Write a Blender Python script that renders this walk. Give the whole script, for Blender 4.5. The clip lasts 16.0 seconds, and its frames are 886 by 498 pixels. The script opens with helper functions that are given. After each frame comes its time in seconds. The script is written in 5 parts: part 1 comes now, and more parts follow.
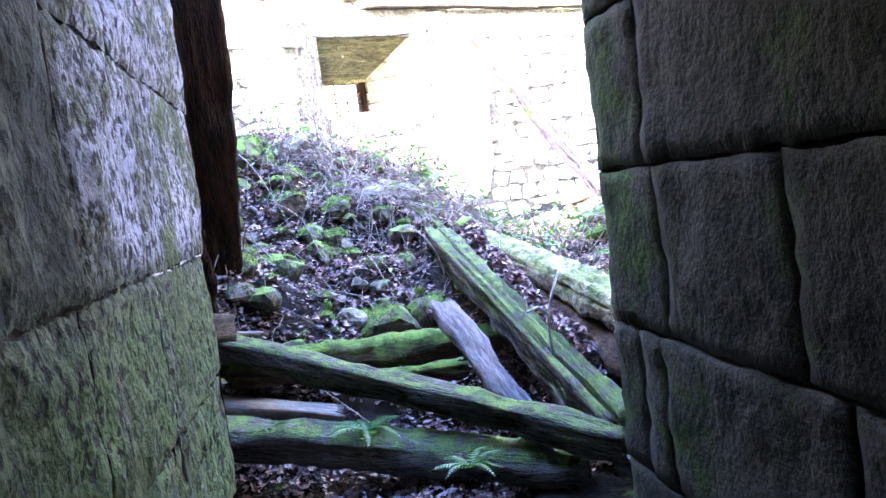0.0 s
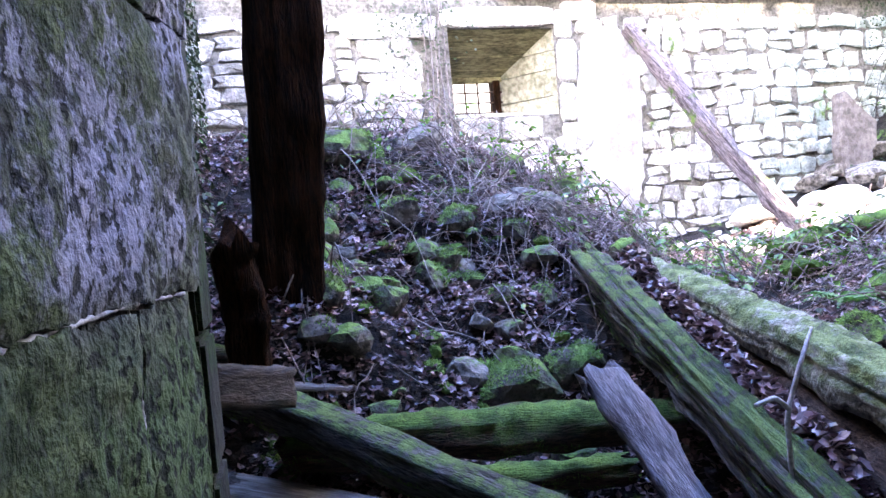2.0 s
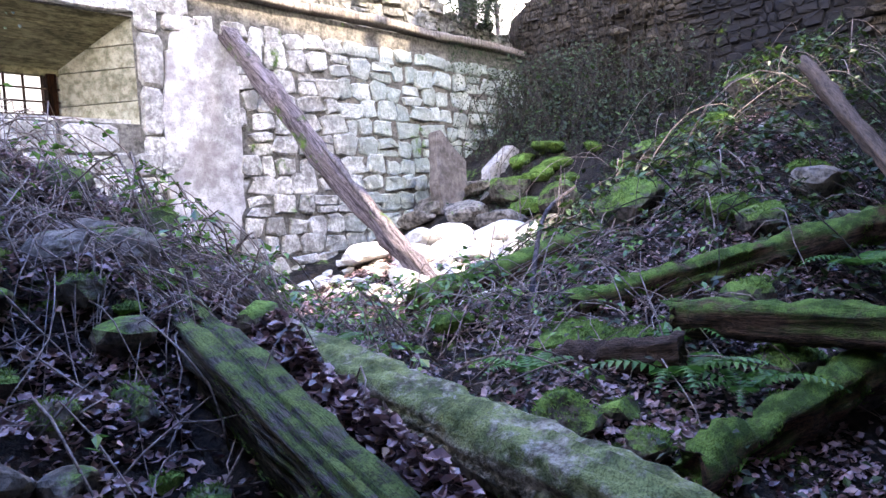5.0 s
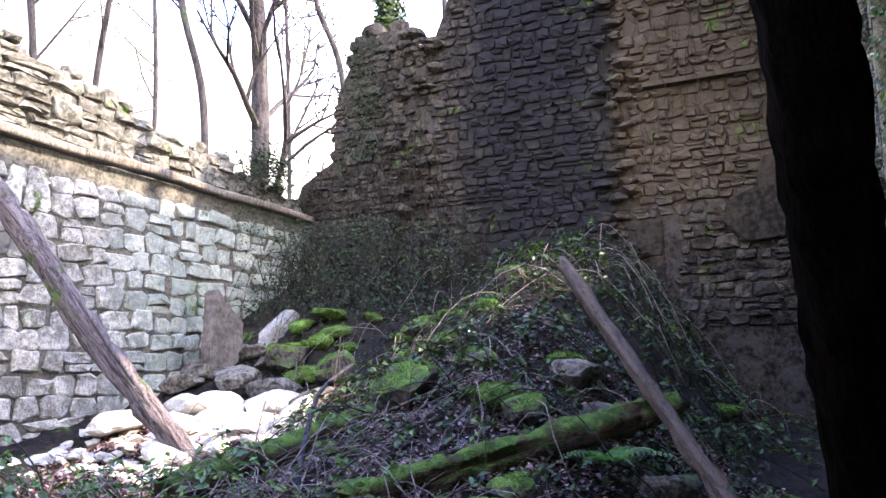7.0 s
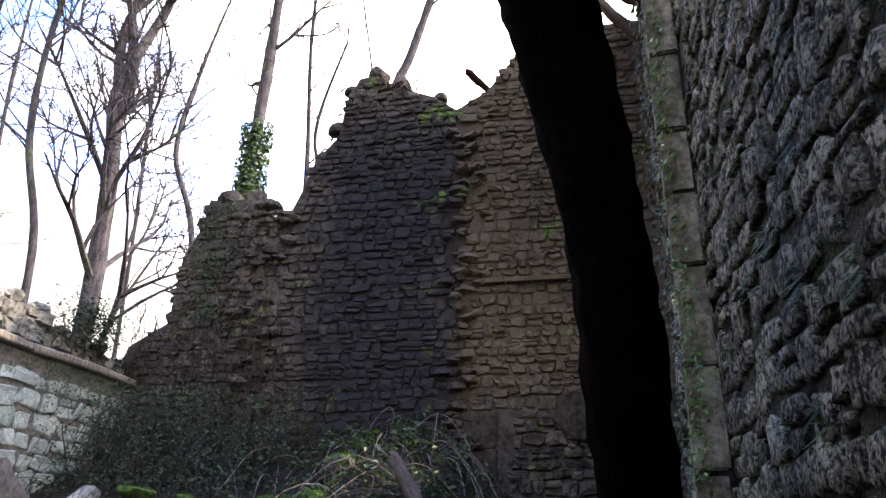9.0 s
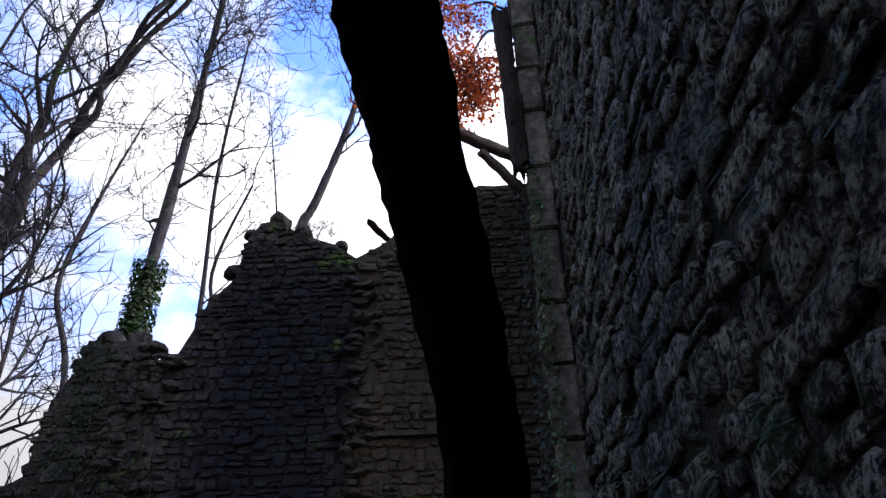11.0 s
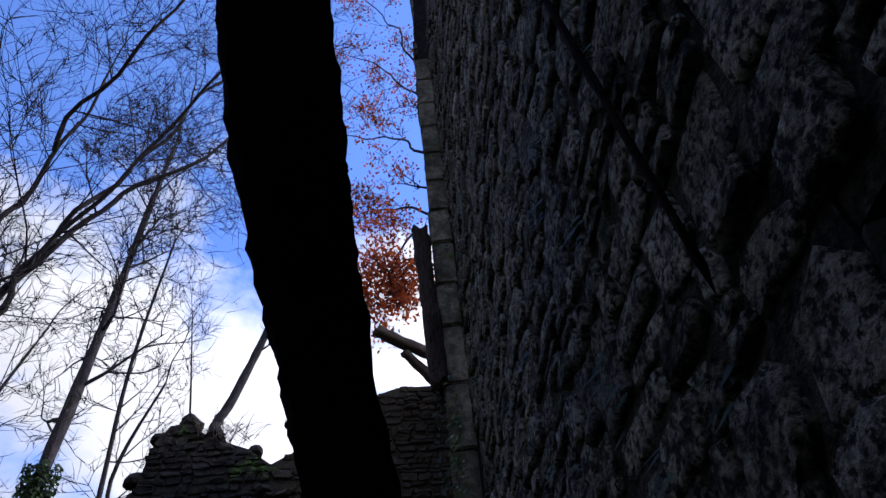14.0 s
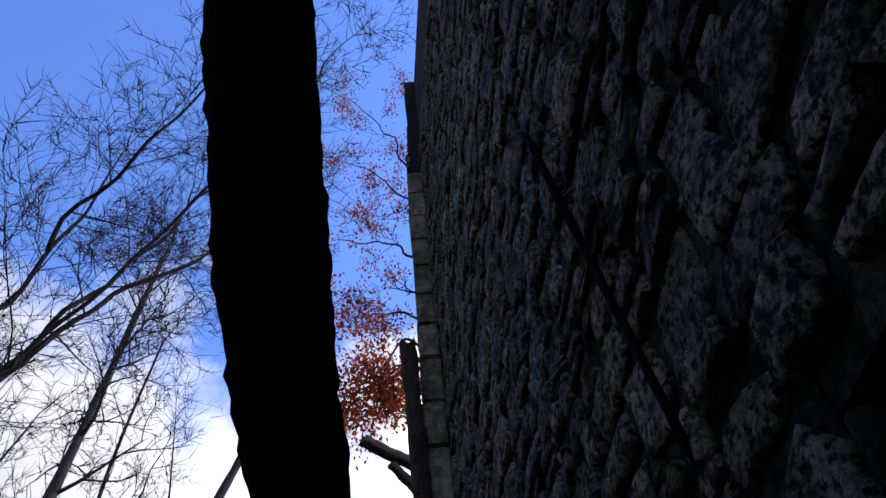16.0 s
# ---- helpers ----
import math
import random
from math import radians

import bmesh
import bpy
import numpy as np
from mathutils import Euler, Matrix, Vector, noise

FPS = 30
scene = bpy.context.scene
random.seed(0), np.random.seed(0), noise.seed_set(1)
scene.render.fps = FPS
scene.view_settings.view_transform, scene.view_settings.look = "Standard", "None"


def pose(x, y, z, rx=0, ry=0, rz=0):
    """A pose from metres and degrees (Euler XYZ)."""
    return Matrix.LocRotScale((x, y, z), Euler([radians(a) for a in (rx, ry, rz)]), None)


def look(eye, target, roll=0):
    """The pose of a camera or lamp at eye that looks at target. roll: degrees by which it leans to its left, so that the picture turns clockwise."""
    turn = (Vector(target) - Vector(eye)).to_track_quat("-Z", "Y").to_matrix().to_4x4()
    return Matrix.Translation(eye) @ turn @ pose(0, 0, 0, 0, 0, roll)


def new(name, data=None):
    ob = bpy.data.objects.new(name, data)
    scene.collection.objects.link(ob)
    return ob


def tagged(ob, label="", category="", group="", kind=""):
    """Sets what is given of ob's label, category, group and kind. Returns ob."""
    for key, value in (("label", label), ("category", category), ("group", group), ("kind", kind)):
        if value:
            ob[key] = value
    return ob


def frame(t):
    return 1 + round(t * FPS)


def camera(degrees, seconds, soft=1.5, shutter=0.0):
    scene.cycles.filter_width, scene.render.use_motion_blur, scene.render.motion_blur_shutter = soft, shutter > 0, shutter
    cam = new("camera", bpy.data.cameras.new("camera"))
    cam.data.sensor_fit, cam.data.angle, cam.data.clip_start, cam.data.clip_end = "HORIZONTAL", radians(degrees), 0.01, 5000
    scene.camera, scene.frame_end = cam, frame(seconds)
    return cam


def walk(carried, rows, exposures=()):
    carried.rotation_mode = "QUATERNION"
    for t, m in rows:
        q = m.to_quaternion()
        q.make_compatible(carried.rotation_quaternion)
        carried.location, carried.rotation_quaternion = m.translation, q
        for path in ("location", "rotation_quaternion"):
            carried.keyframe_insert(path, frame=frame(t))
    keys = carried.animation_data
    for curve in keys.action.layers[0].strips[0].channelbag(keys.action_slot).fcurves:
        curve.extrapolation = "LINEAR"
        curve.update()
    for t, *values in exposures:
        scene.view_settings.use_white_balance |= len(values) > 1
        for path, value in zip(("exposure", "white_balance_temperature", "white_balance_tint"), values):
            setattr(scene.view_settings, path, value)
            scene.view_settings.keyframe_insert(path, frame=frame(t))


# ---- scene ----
cam = camera(62.2, 16.0)
METRES, EYE, TILT, LEAN, TURN = 4.0, 1.5, -4.50, 7.31, -26.93
ROWS = [
    (0.0, 0.0, 0.0, 0.0, 0.0, 0.0, -0.0),
    (0.5, -0.0, 0.0713, 0.0005, 6.74, -0.06, -2.26),
    (1.0, -0.0225, 0.1664, 0.0028, 5.52, 0.51, -2.57),
    (1.5, -0.0312, 0.2582, -0.0017, 6.33, 0.87, -2.34),
    (2.0, -0.04, 0.3666, 0.018, 9.74, 0.92, -2.92),
    (2.5, -0.0512, 0.456, 0.0184, 9.07, 1.35, -3.38),
    (3.0, -0.0678, 0.5446, 0.0322, 0.16, 0.56, -2.0),
    (3.5, -0.0729, 0.6308, 0.0402, 0.37, 1.72, -3.9),
    (4.0, -0.0599, 0.6906, 0.0484, -0.05, 2.65, -4.08),
    (4.5, -0.0643, 0.7369, 0.0573, -9.5, 3.28, -3.3),
    (5.0, -0.0737, 0.7723, 0.0702, -22.28, 4.31, -1.15),
    (7.5, -0.0592, 0.7785, 0.1302, -42.87, 20.34, -1.71),
    (8.0, -0.0632, 0.7692, 0.1405, -46.98, 24.17, -1.99),
    (8.5, -0.0639, 0.7624, 0.1475, -49.88, 27.29, -2.19),
    (9.0, -0.0616, 0.7562, 0.1577, -52.29, 30.49, -1.73),
    (9.5, -0.0598, 0.7478, 0.1672, -54.43, 33.87, -1.0),
    (12.0, -0.0551, 0.7278, 0.1989, -61.45, 46.43, 1.94),
    (12.5, -0.0571, 0.7249, 0.205, -61.67, 49.3, 2.39),
    (13.0, -0.0591, 0.7213, 0.2094, -62.36, 52.1, 3.3),
    (13.5, -0.06, 0.7193, 0.2133, -62.92, 54.16, 3.95),
    (14.0, -0.0667, 0.7122, 0.2148, -63.84, 56.49, 5.03),
    (14.5, -0.0721, 0.7067, 0.2178, -64.53, 58.45, 5.08),
    (15.0, -0.076, 0.7013, 0.2213, -64.72, 60.5, 5.17),
    (15.5, -0.0788, 0.6989, 0.2251, -64.75, 62.35, 5.05),
    (16.0, -0.0773, 0.6978, 0.2299, -64.87, 64.41, 5.12),
]
EXPOSURES = [(0.0, 4.6, 7800, 12), (0.6, 4.25, 7700, 15), (1.5, 3.6, 7500, 18), (3.5, 3.0, 7450, 18), (5.2, 2.2, 7500, 17), (7.3, 2.0, 7700, 16), (8.5, 1.55, 7700, 15), (9.7, 0.6, 7450, 14), (11.8, -1.15, 6100, 14), (12.5, -1.28, 6100, 16), (16.0, -1.38, 6150, 16)]
walk(cam, [(t, pose(0, 0, EYE, TILT, LEAN, TURN) @ pose(METRES * x, METRES * y, METRES * z, 90 + pitch, roll, yaw)) for t, x, y, z, yaw, pitch, roll in ROWS],
     exposures=EXPOSURES)

# ---- world and sun ----
SUN_EL, SUN_EAST = 36.5, 20.0      # elevation; degrees east of south
SKY, SUN = 0.15, 4.5
world = bpy.data.worlds.new("sky")
scene.world = world
world.use_nodes = True
wn, wl = world.node_tree.nodes, world.node_tree.links
wn.clear()
out = wn.new("ShaderNodeOutputWorld")
bg = wn.new("ShaderNodeBackground")
sky = wn.new("ShaderNodeTexSky")
sky.sky_type, sky.sun_disc = "NISHITA", False
sky.sun_elevation, sky.sun_rotation = radians(SUN_EL), radians(180 - SUN_EAST)
sky.air_density, sky.dust_density, sky.ozone_density = 1.0, 0.15, 3.5
wc = wn.new("ShaderNodeTexCoord")
wm = wn.new("ShaderNodeMapping")
wm.inputs["Scale"].default_value = (1.6, 1.6, 2.6)
wm.inputs["Location"].default_value = (0.35, 0.2, 0.1)
wno = wn.new("ShaderNodeTexNoise")
wno.inputs["Scale"].default_value, wno.inputs["Detail"].default_value, wno.inputs["Roughness"].default_value = 1.5, 7, 0.58
wr = wn.new("ShaderNodeValToRGB")
wr.color_ramp.elements[0].position, wr.color_ramp.elements[1].position = 0.47, 0.60
tint = wn.new("ShaderNodeMix")
tint.data_type, tint.blend_type = "RGBA", "MULTIPLY"
tint.inputs["Factor"].default_value = 1.0
tint.inputs["B"].default_value = (4.1, 4.75, 6.6, 1)
wl.new(sky.outputs[0], tint.inputs["A"])
mixw = wn.new("ShaderNodeMix")
mixw.data_type = "RGBA"
# clouds are brightest on the sun's side
wdot = wn.new("ShaderNodeVectorMath")
wdot.operation = "DOT_PRODUCT"
wl.new(wc.outputs["Generated"], wdot.inputs[0])
wdot.inputs[1].default_value = (math.sin(radians(SUN_EAST)) * math.cos(radians(SUN_EL)), -math.cos(radians(SUN_EAST)) * math.cos(radians(SUN_EL)), math.sin(radians(SUN_EL)))
wside = wn.new("ShaderNodeMapRange")
wside.inputs["From Min"].default_value, wside.inputs["From Max"].default_value = -0.15, 0.65
wl.new(wdot.outputs["Value"], wside.inputs["Value"])
wcloud = wn.new("ShaderNodeMix")
wcloud.data_type = "RGBA"
wcloud.inputs["A"].default_value, wcloud.inputs["B"].default_value = (3.8, 3.95, 4.2, 1), (30, 30.5, 31, 1)
wl.new(wside.outputs[0], wcloud.inputs["Factor"])
wl.new(wcloud.outputs["Result"], mixw.inputs["B"])
wl.new(wc.outputs["Generated"], wm.inputs["Vector"])
wl.new(wm.outputs[0], wno.inputs["Vector"])
wsep = wn.new("ShaderNodeSeparateXYZ")
wl.new(wc.outputs["Generated"], wsep.inputs[0])
wlow = wn.new("ShaderNodeMath")
wlow.operation = "MULTIPLY_ADD"
wlow.inputs[1].default_value, wlow.inputs[2].default_value = -0.42, 0.315
wl.new(wsep.outputs[2], wlow.inputs[0])
wsum = wn.new("ShaderNodeMath")
wl.new(wno.outputs[0], wsum.inputs[0])
wl.new(wlow.outputs[0], wsum.inputs[1])
wl.new(wsum.outputs[0], wr.inputs[0])
wl.new(wr.outputs[0], mixw.inputs["Factor"])
wl.new(tint.outputs["Result"], mixw.inputs["A"])
wl.new(mixw.outputs["Result"], bg.inputs["Color"])
bg.inputs["Strength"].default_value = SKY
wl.new(bg.outputs[0], out.inputs[0])

lamp = bpy.data.lights.new("sun", "SUN")
lamp.energy, lamp.angle, lamp.color = SUN, radians(0.6), (1.0, 0.94, 0.84)
ce = math.cos(radians(SUN_EL))
to_sun = Vector((math.sin(radians(SUN_EAST)) * ce, -math.cos(radians(SUN_EAST)) * ce, math.sin(radians(SUN_EL))))
sun = new("sun", lamp)
sun.matrix_world = look(to_sun * 60, (0, 0, 0))


# ---- materials ----
def material(name, dark, light, scale=6.0, rough=0.9, bump=0.5, spread=0.35, moss=0.0, moss_scale=3.0, upward=0.0,
             moss_col=((0.042, 0.085, 0.016), (0.145, 0.25, 0.05)), stain=None, stain_amount=0.0, stretch=(1, 1, 1), fine=60.0, bump_dist=0.02,
             patch=None, patch_low=0.5, metal=0.0, bands=(), local=False, pits=0.5, patchy=False, pit_at=(0.46, 0.34), spec=0.25):
    """Noise-mixed surface: two scales of grain, per-piece variation, moss and stains. bands: (axis, low, high, soft, colour, amount)."""
    m = bpy.data.materials.new(name)
    m.use_nodes = True
    n, l = m.node_tree.nodes, m.node_tree.links
    b = n["Principled BSDF"]
    b.inputs["Roughness"].default_value = rough
    b.inputs["Metallic"].default_value = metal
    b.inputs["Specular IOR Level"].default_value = spec
    geo = n.new("ShaderNodeNewGeometry")
    info = n.new("ShaderNodeObjectInfo")
    mp = n.new("ShaderNodeMapping")
    mp.inputs["Scale"].default_value = stretch
    if local:
        l.new(n.new("ShaderNodeTexCoord").outputs["Object"], mp.inputs["Vector"])
    else:
        l.new(geo.outputs["Position"], mp.inputs["Vector"])

    def tex(s, detail=6, rgh=0.6, world_space=False):
        t = n.new("ShaderNodeTexNoise")
        t.inputs["Scale"].default_value, t.inputs["Detail"].default_value, t.inputs["Roughness"].default_value = s, detail, rgh
        l.new(geo.outputs["Position"] if world_space else mp.outputs[0], t.inputs["Vector"])
        return t.outputs["Fac"]

    def ramp(src, lo, hi):
        r = n.new("ShaderNodeMapRange")
        r.interpolation_type = "SMOOTHSTEP"
        r.inputs["From Min"].default_value, r.inputs["From Max"].default_value = lo, hi
        l.new(src, r.inputs["Value"])
        return r.outputs["Result"]

    def maths(op, a, c):
        q = n.new("ShaderNodeMath")
        q.operation = op
        for k, v in enumerate((a, c)):
            if isinstance(v, (int, float)):
                q.inputs[k].default_value = v
            else:
                l.new(v, q.inputs[k])
        return q.outputs[0]

    def mix(f, a, c, mode="MIX"):
        q = n.new("ShaderNodeMix")
        q.data_type, q.blend_type = "RGBA", mode
        for key, v in (("Factor", f), ("A", a), ("B", c)):
            if isinstance(v, tuple):
                q.inputs[key].default_value = (*v, 1)
            elif isinstance(v, (int, float)):
                q.inputs[key].default_value = v
            else:
                l.new(v, q.inputs[key])
        return q.outputs["Result"]

    big, mid, tiny = tex(scale), tex(scale * 4), tex(fine, 4)
    col = mix(ramp(maths("ADD", maths("MULTIPLY", big, 0.55), maths("MULTIPLY", mid, 0.45)), 0.36, 0.64), dark, light)
    if patch:
        col = mix(ramp(tex(scale * 0.45, 7, 0.65), patch_low, patch_low + 0.1), col, patch)
    piece = maths("FRACT", maths("ADD", info.outputs["Random"], geo.outputs["Random Per Island"]), 0)
    tone = maths("ADD", 1 - spread * 0.5, maths("MULTIPLY", piece, spread))
    val = n.new("ShaderNodeHueSaturation")
    l.new(tone, val.inputs["Value"])
    l.new(col, val.inputs["Color"])
    col = val.outputs["Color"]
    if stain:
        col = mix(maths("MULTIPLY", ramp(tex(scale * 0.7, 6, 0.7), 0.5, 0.62), stain_amount), col, stain)
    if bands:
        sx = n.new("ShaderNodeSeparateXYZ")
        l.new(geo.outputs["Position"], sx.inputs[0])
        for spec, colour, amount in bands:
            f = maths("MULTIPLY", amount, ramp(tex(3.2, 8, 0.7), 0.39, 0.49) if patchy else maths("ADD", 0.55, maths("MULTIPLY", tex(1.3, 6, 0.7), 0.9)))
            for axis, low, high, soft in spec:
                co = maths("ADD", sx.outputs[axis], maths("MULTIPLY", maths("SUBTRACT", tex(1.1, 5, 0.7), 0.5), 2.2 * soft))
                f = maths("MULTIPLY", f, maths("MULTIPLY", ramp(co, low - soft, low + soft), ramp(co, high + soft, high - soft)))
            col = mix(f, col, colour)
    col = mix(maths("MULTIPLY", ramp(tiny, *pit_at), pits), col, tuple(v * 0.35 for v in dark))
    if moss:
        mf = ramp(tex(moss_scale, 8, 0.72, True), 0.66 - 0.32 * moss, 0.74 - 0.26 * moss)
        if upward:
            sep = n.new("ShaderNodeSeparateXYZ")
            l.new(geo.outputs["Normal"], sep.inputs[0])
            mf = maths("MULTIPLY", mf, ramp(sep.outputs[2], upward - 0.45, upward + 0.35))
        mcol = mix(ramp(tex(9.0, 6, 0.6, True), 0.35, 0.65), moss_col[0], moss_col[1])
        mcol = mix(maths("MULTIPLY", ramp(tex(140.0, 2, 0.5, True), 0.55, 0.35), 0.6), mcol, tuple(v * 0.3 for v in moss_col[0]))
        col = mix(mf, col, mcol)
    l.new(col, b.inputs["Base Color"])
    hgt = maths("ADD", maths("MULTIPLY", mid, 0.6), maths("MULTIPLY", tiny, 0.4))
    bp = n.new("ShaderNodeBump")
    bp.inputs["Strength"].default_value, bp.inputs["Distance"].default_value = bump, bump_dist
    l.new(hgt, bp.inputs["Height"])
    l.new(bp.outputs[0], b.inputs["Normal"])
    return m


def leaf_material(name, dark, light, through_light=0.3, rough=0.55):
    m = bpy.data.materials.new(name)
    m.use_nodes = True
    n, l = m.node_tree.nodes, m.node_tree.links
    b = n["Principled BSDF"]
    b.inputs["Roughness"].default_value = rough
    geo = n.new("ShaderNodeNewGeometry")
    r = n.new("ShaderNodeMix")
    r.data_type = "RGBA"
    r.inputs["A"].default_value, r.inputs["B"].default_value = (*dark, 1), (*light, 1)
    l.new(geo.outputs["Random Per Island"], r.inputs["Factor"])
    t = n.new("ShaderNodeTexNoise")
    t.inputs["Scale"].default_value = 45
    l.new(geo.outputs["Position"], t.inputs["Vector"])
    h = n.new("ShaderNodeHueSaturation")
    mr = n.new("ShaderNodeMapRange")
    mr.inputs["To Min"].default_value, mr.inputs["To Max"].default_value = 0.55, 1.4
    l.new(t.outputs["Fac"], mr.inputs["Value"])
    l.new(mr.outputs[0], h.inputs["Value"])
    l.new(r.outputs["Result"], h.inputs["Color"])
    l.new(h.outputs[0], b.inputs["Base Color"])
    tr = n.new("ShaderNodeBsdfTranslucent")
    l.new(h.outputs[0], tr.inputs["Color"])
    ms = n.new("ShaderNodeMixShader")
    ms.inputs[0].default_value = through_light
    l.new(b.outputs[0], ms.inputs[1])
    l.new(tr.outputs[0], ms.inputs[2])
    l.new(ms.outputs[0], n["Material Output"].inputs[0])
    return m


M_PALE = material("pale_limestone", (0.22, 0.21, 0.195), (0.58, 0.56, 0.53), 4.5, 0.9, 1.0, 0.6, moss=0.22, moss_scale=1.3, stain=(0.15, 0.145, 0.135), stain_amount=0.7, bump_dist=0.035, fine=40,
                  bands=(([(0, 8.6, 13.4, 0.8), (2, 1.0, 4.8, 0.3)], (0.25, 0.33, 0.305), 0.5),))
M_MORTAR = material("lime_mortar", (0.05, 0.047, 0.042), (0.18, 0.168, 0.15), 5.0, 0.95, 0.8, 0.0, moss=0.15)
M_PLASTER = material("weathered_render", (0.26, 0.245, 0.24), (0.56, 0.54, 0.53), 2.2, 0.9, 0.8, 0.0, stain=(0.20, 0.17, 0.17), stain_amount=0.5)
# The black band is flue soot above, painted shade near the foot.
M_SOOTSHADE = material("dark_rubble_stone", (0.007, 0.006, 0.005), (0.085, 0.07, 0.057), 4.5, 0.92, 1.0, 0.95, moss=0.2, moss_scale=1.2, stain=(0.07, 0.065, 0.065), stain_amount=0.6,
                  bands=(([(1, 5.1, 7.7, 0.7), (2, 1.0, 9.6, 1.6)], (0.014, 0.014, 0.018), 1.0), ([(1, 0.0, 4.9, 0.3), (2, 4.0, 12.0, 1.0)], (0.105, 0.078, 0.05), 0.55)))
M_DARKMORTAR = material("dark_earth_mortar", (0.010, 0.009, 0.008), (0.04, 0.034, 0.028), 5.0, 0.95, 0.8, 0.0)
M_RUBBLE = material("grey_rubble_stone", (0.05, 0.05, 0.042), (0.25, 0.24, 0.215), 4.0, 0.9, 0.8, 0.5, moss=0.14, moss_scale=3.0, stain=(0.12, 0.11, 0.10), stain_amount=0.5)
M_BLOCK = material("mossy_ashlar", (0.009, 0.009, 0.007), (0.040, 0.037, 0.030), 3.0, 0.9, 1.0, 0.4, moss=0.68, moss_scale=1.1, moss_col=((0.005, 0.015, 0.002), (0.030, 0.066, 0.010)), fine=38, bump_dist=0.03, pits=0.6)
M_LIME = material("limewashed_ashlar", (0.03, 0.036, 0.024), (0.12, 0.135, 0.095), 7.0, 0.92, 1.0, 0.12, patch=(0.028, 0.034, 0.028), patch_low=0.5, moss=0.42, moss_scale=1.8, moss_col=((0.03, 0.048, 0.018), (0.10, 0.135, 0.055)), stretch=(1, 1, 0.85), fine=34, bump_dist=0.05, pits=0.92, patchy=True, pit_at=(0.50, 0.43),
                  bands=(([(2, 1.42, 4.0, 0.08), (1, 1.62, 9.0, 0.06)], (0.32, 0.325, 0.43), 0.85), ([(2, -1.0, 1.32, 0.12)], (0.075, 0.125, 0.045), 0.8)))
M_ROCK = material("fallen_stone", (0.03, 0.026, 0.022), (0.22, 0.195, 0.17), 5.0, 0.9, 0.8, 0.5, moss=0.35, moss_scale=4, upward=0.55)
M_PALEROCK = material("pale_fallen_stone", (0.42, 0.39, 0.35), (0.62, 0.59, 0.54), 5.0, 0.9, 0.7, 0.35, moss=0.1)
M_MOSSROCK = material("mossy_stone", (0.022, 0.019, 0.016), (0.15, 0.13, 0.115), 5.0, 0.95, 1.0, 0.4, moss=0.85, moss_scale=4.5, upward=0.35, bump_dist=0.03)
M_MOSS = material("moss", (0.042, 0.085, 0.016), (0.145, 0.26, 0.052), 11.0, 1.0, 1.0, 0.5, fine=150, bump_dist=0.03)
# Moss keeps to the top; bare sides are coloured dark for their shade.
M_GREENWOOD = material("mossy_timber", (0.012, 0.010, 0.008), (0.17, 0.155, 0.14), 6.0, 0.9, 1.0, 0.3, pits=0.9, moss=0.8, moss_scale=9.0, upward=0.55, moss_col=((0.045, 0.085, 0.022), (0.14, 0.215, 0.06)), stretch=(4.5, 4.5, 0.45), local=True, bump_dist=0.045)
M_PALEWOOD = material("lichened_log", (0.06, 0.05, 0.038), (0.36, 0.34, 0.28), 9.0, 0.9, 1.0, 0.3, moss=0.9, moss_scale=5.0, upward=0.2, moss_col=((0.06, 0.085, 0.028), (0.20, 0.24, 0.09)), patch=(0.40, 0.38, 0.37), patch_low=0.58, bump_dist=0.03)
M_ROTWOOD = material("rotten_wood", (0.022, 0.014, 0.011), (0.12, 0.075, 0.055), 7.0, 0.9, 1.0, 0.4, stretch=(4.5, 4.5, 0.45), local=True, bump_dist=0.04)
M_LOGMOSS = material("mossy_rotten_log", (0.018, 0.011, 0.008), (0.13, 0.075, 0.05), 6.0, 0.95, 1.0, 0.3, pits=0.9, moss=0.97, moss_scale=2.4, upward=0.3, moss_col=((0.042, 0.09, 0.016), (0.15, 0.27, 0.05)), stretch=(4.5, 4.5, 0.45), local=True, bump_dist=0.05)
M_GREYWOOD = material("weathered_timber", (0.07, 0.06, 0.062), (0.27, 0.235, 0.245), 8.0, 0.85, 1.0, 0.25, stretch=(4.5, 4.5, 0.45), local=True, bump_dist=0.02, stain=(0.07, 0.055, 0.055), stain_amount=0.6)
M_PLANK = material("old_board", (0.12, 0.10, 0.085), (0.30, 0.265, 0.235), 8.0, 0.85, 0.9, 0.3, stretch=(4.5, 4.5, 0.45), local=True, stain=(0.05, 0.04, 0.035), stain_amount=0.6)
M_DARKPOST = material("charred_post", (0.0012, 0.0008, 0.0006), (0.036, 0.015, 0.007), 7.0, 0.9, 1.0, 0.2, stretch=(4.0, 4.0, 0.4), bump_dist=0.04, spec=0.05)
M_EARTH = material("leafy_earth", (0.004, 0.0035, 0.003), (0.026, 0.020, 0.018), 5.0, 0.97, 1.0, 0.0, moss=0.3, moss_scale=2.2, bump_dist=0.05)
M_BARK = material("grey_bark", (0.014, 0.012, 0.015), (0.085, 0.073, 0.082), 5.0, 0.9, 0.9, 0.3, stretch=(2, 2, 0.5), moss=0.2, moss_scale=0.6)
M_TWIG = material("dry_stem", (0.075, 0.055, 0.047), (0.29, 0.235, 0.215), 12.0, 0.8, 0.3, 0.7)
# Darker copy of dry_stem; its colour holds the corner's and bank's shade.
M_SHADETWIG = material("shaded_stem", (0.006, 0.005, 0.0045), (0.036, 0.028, 0.024), 12.0, 0.85, 0.3, 0.7)
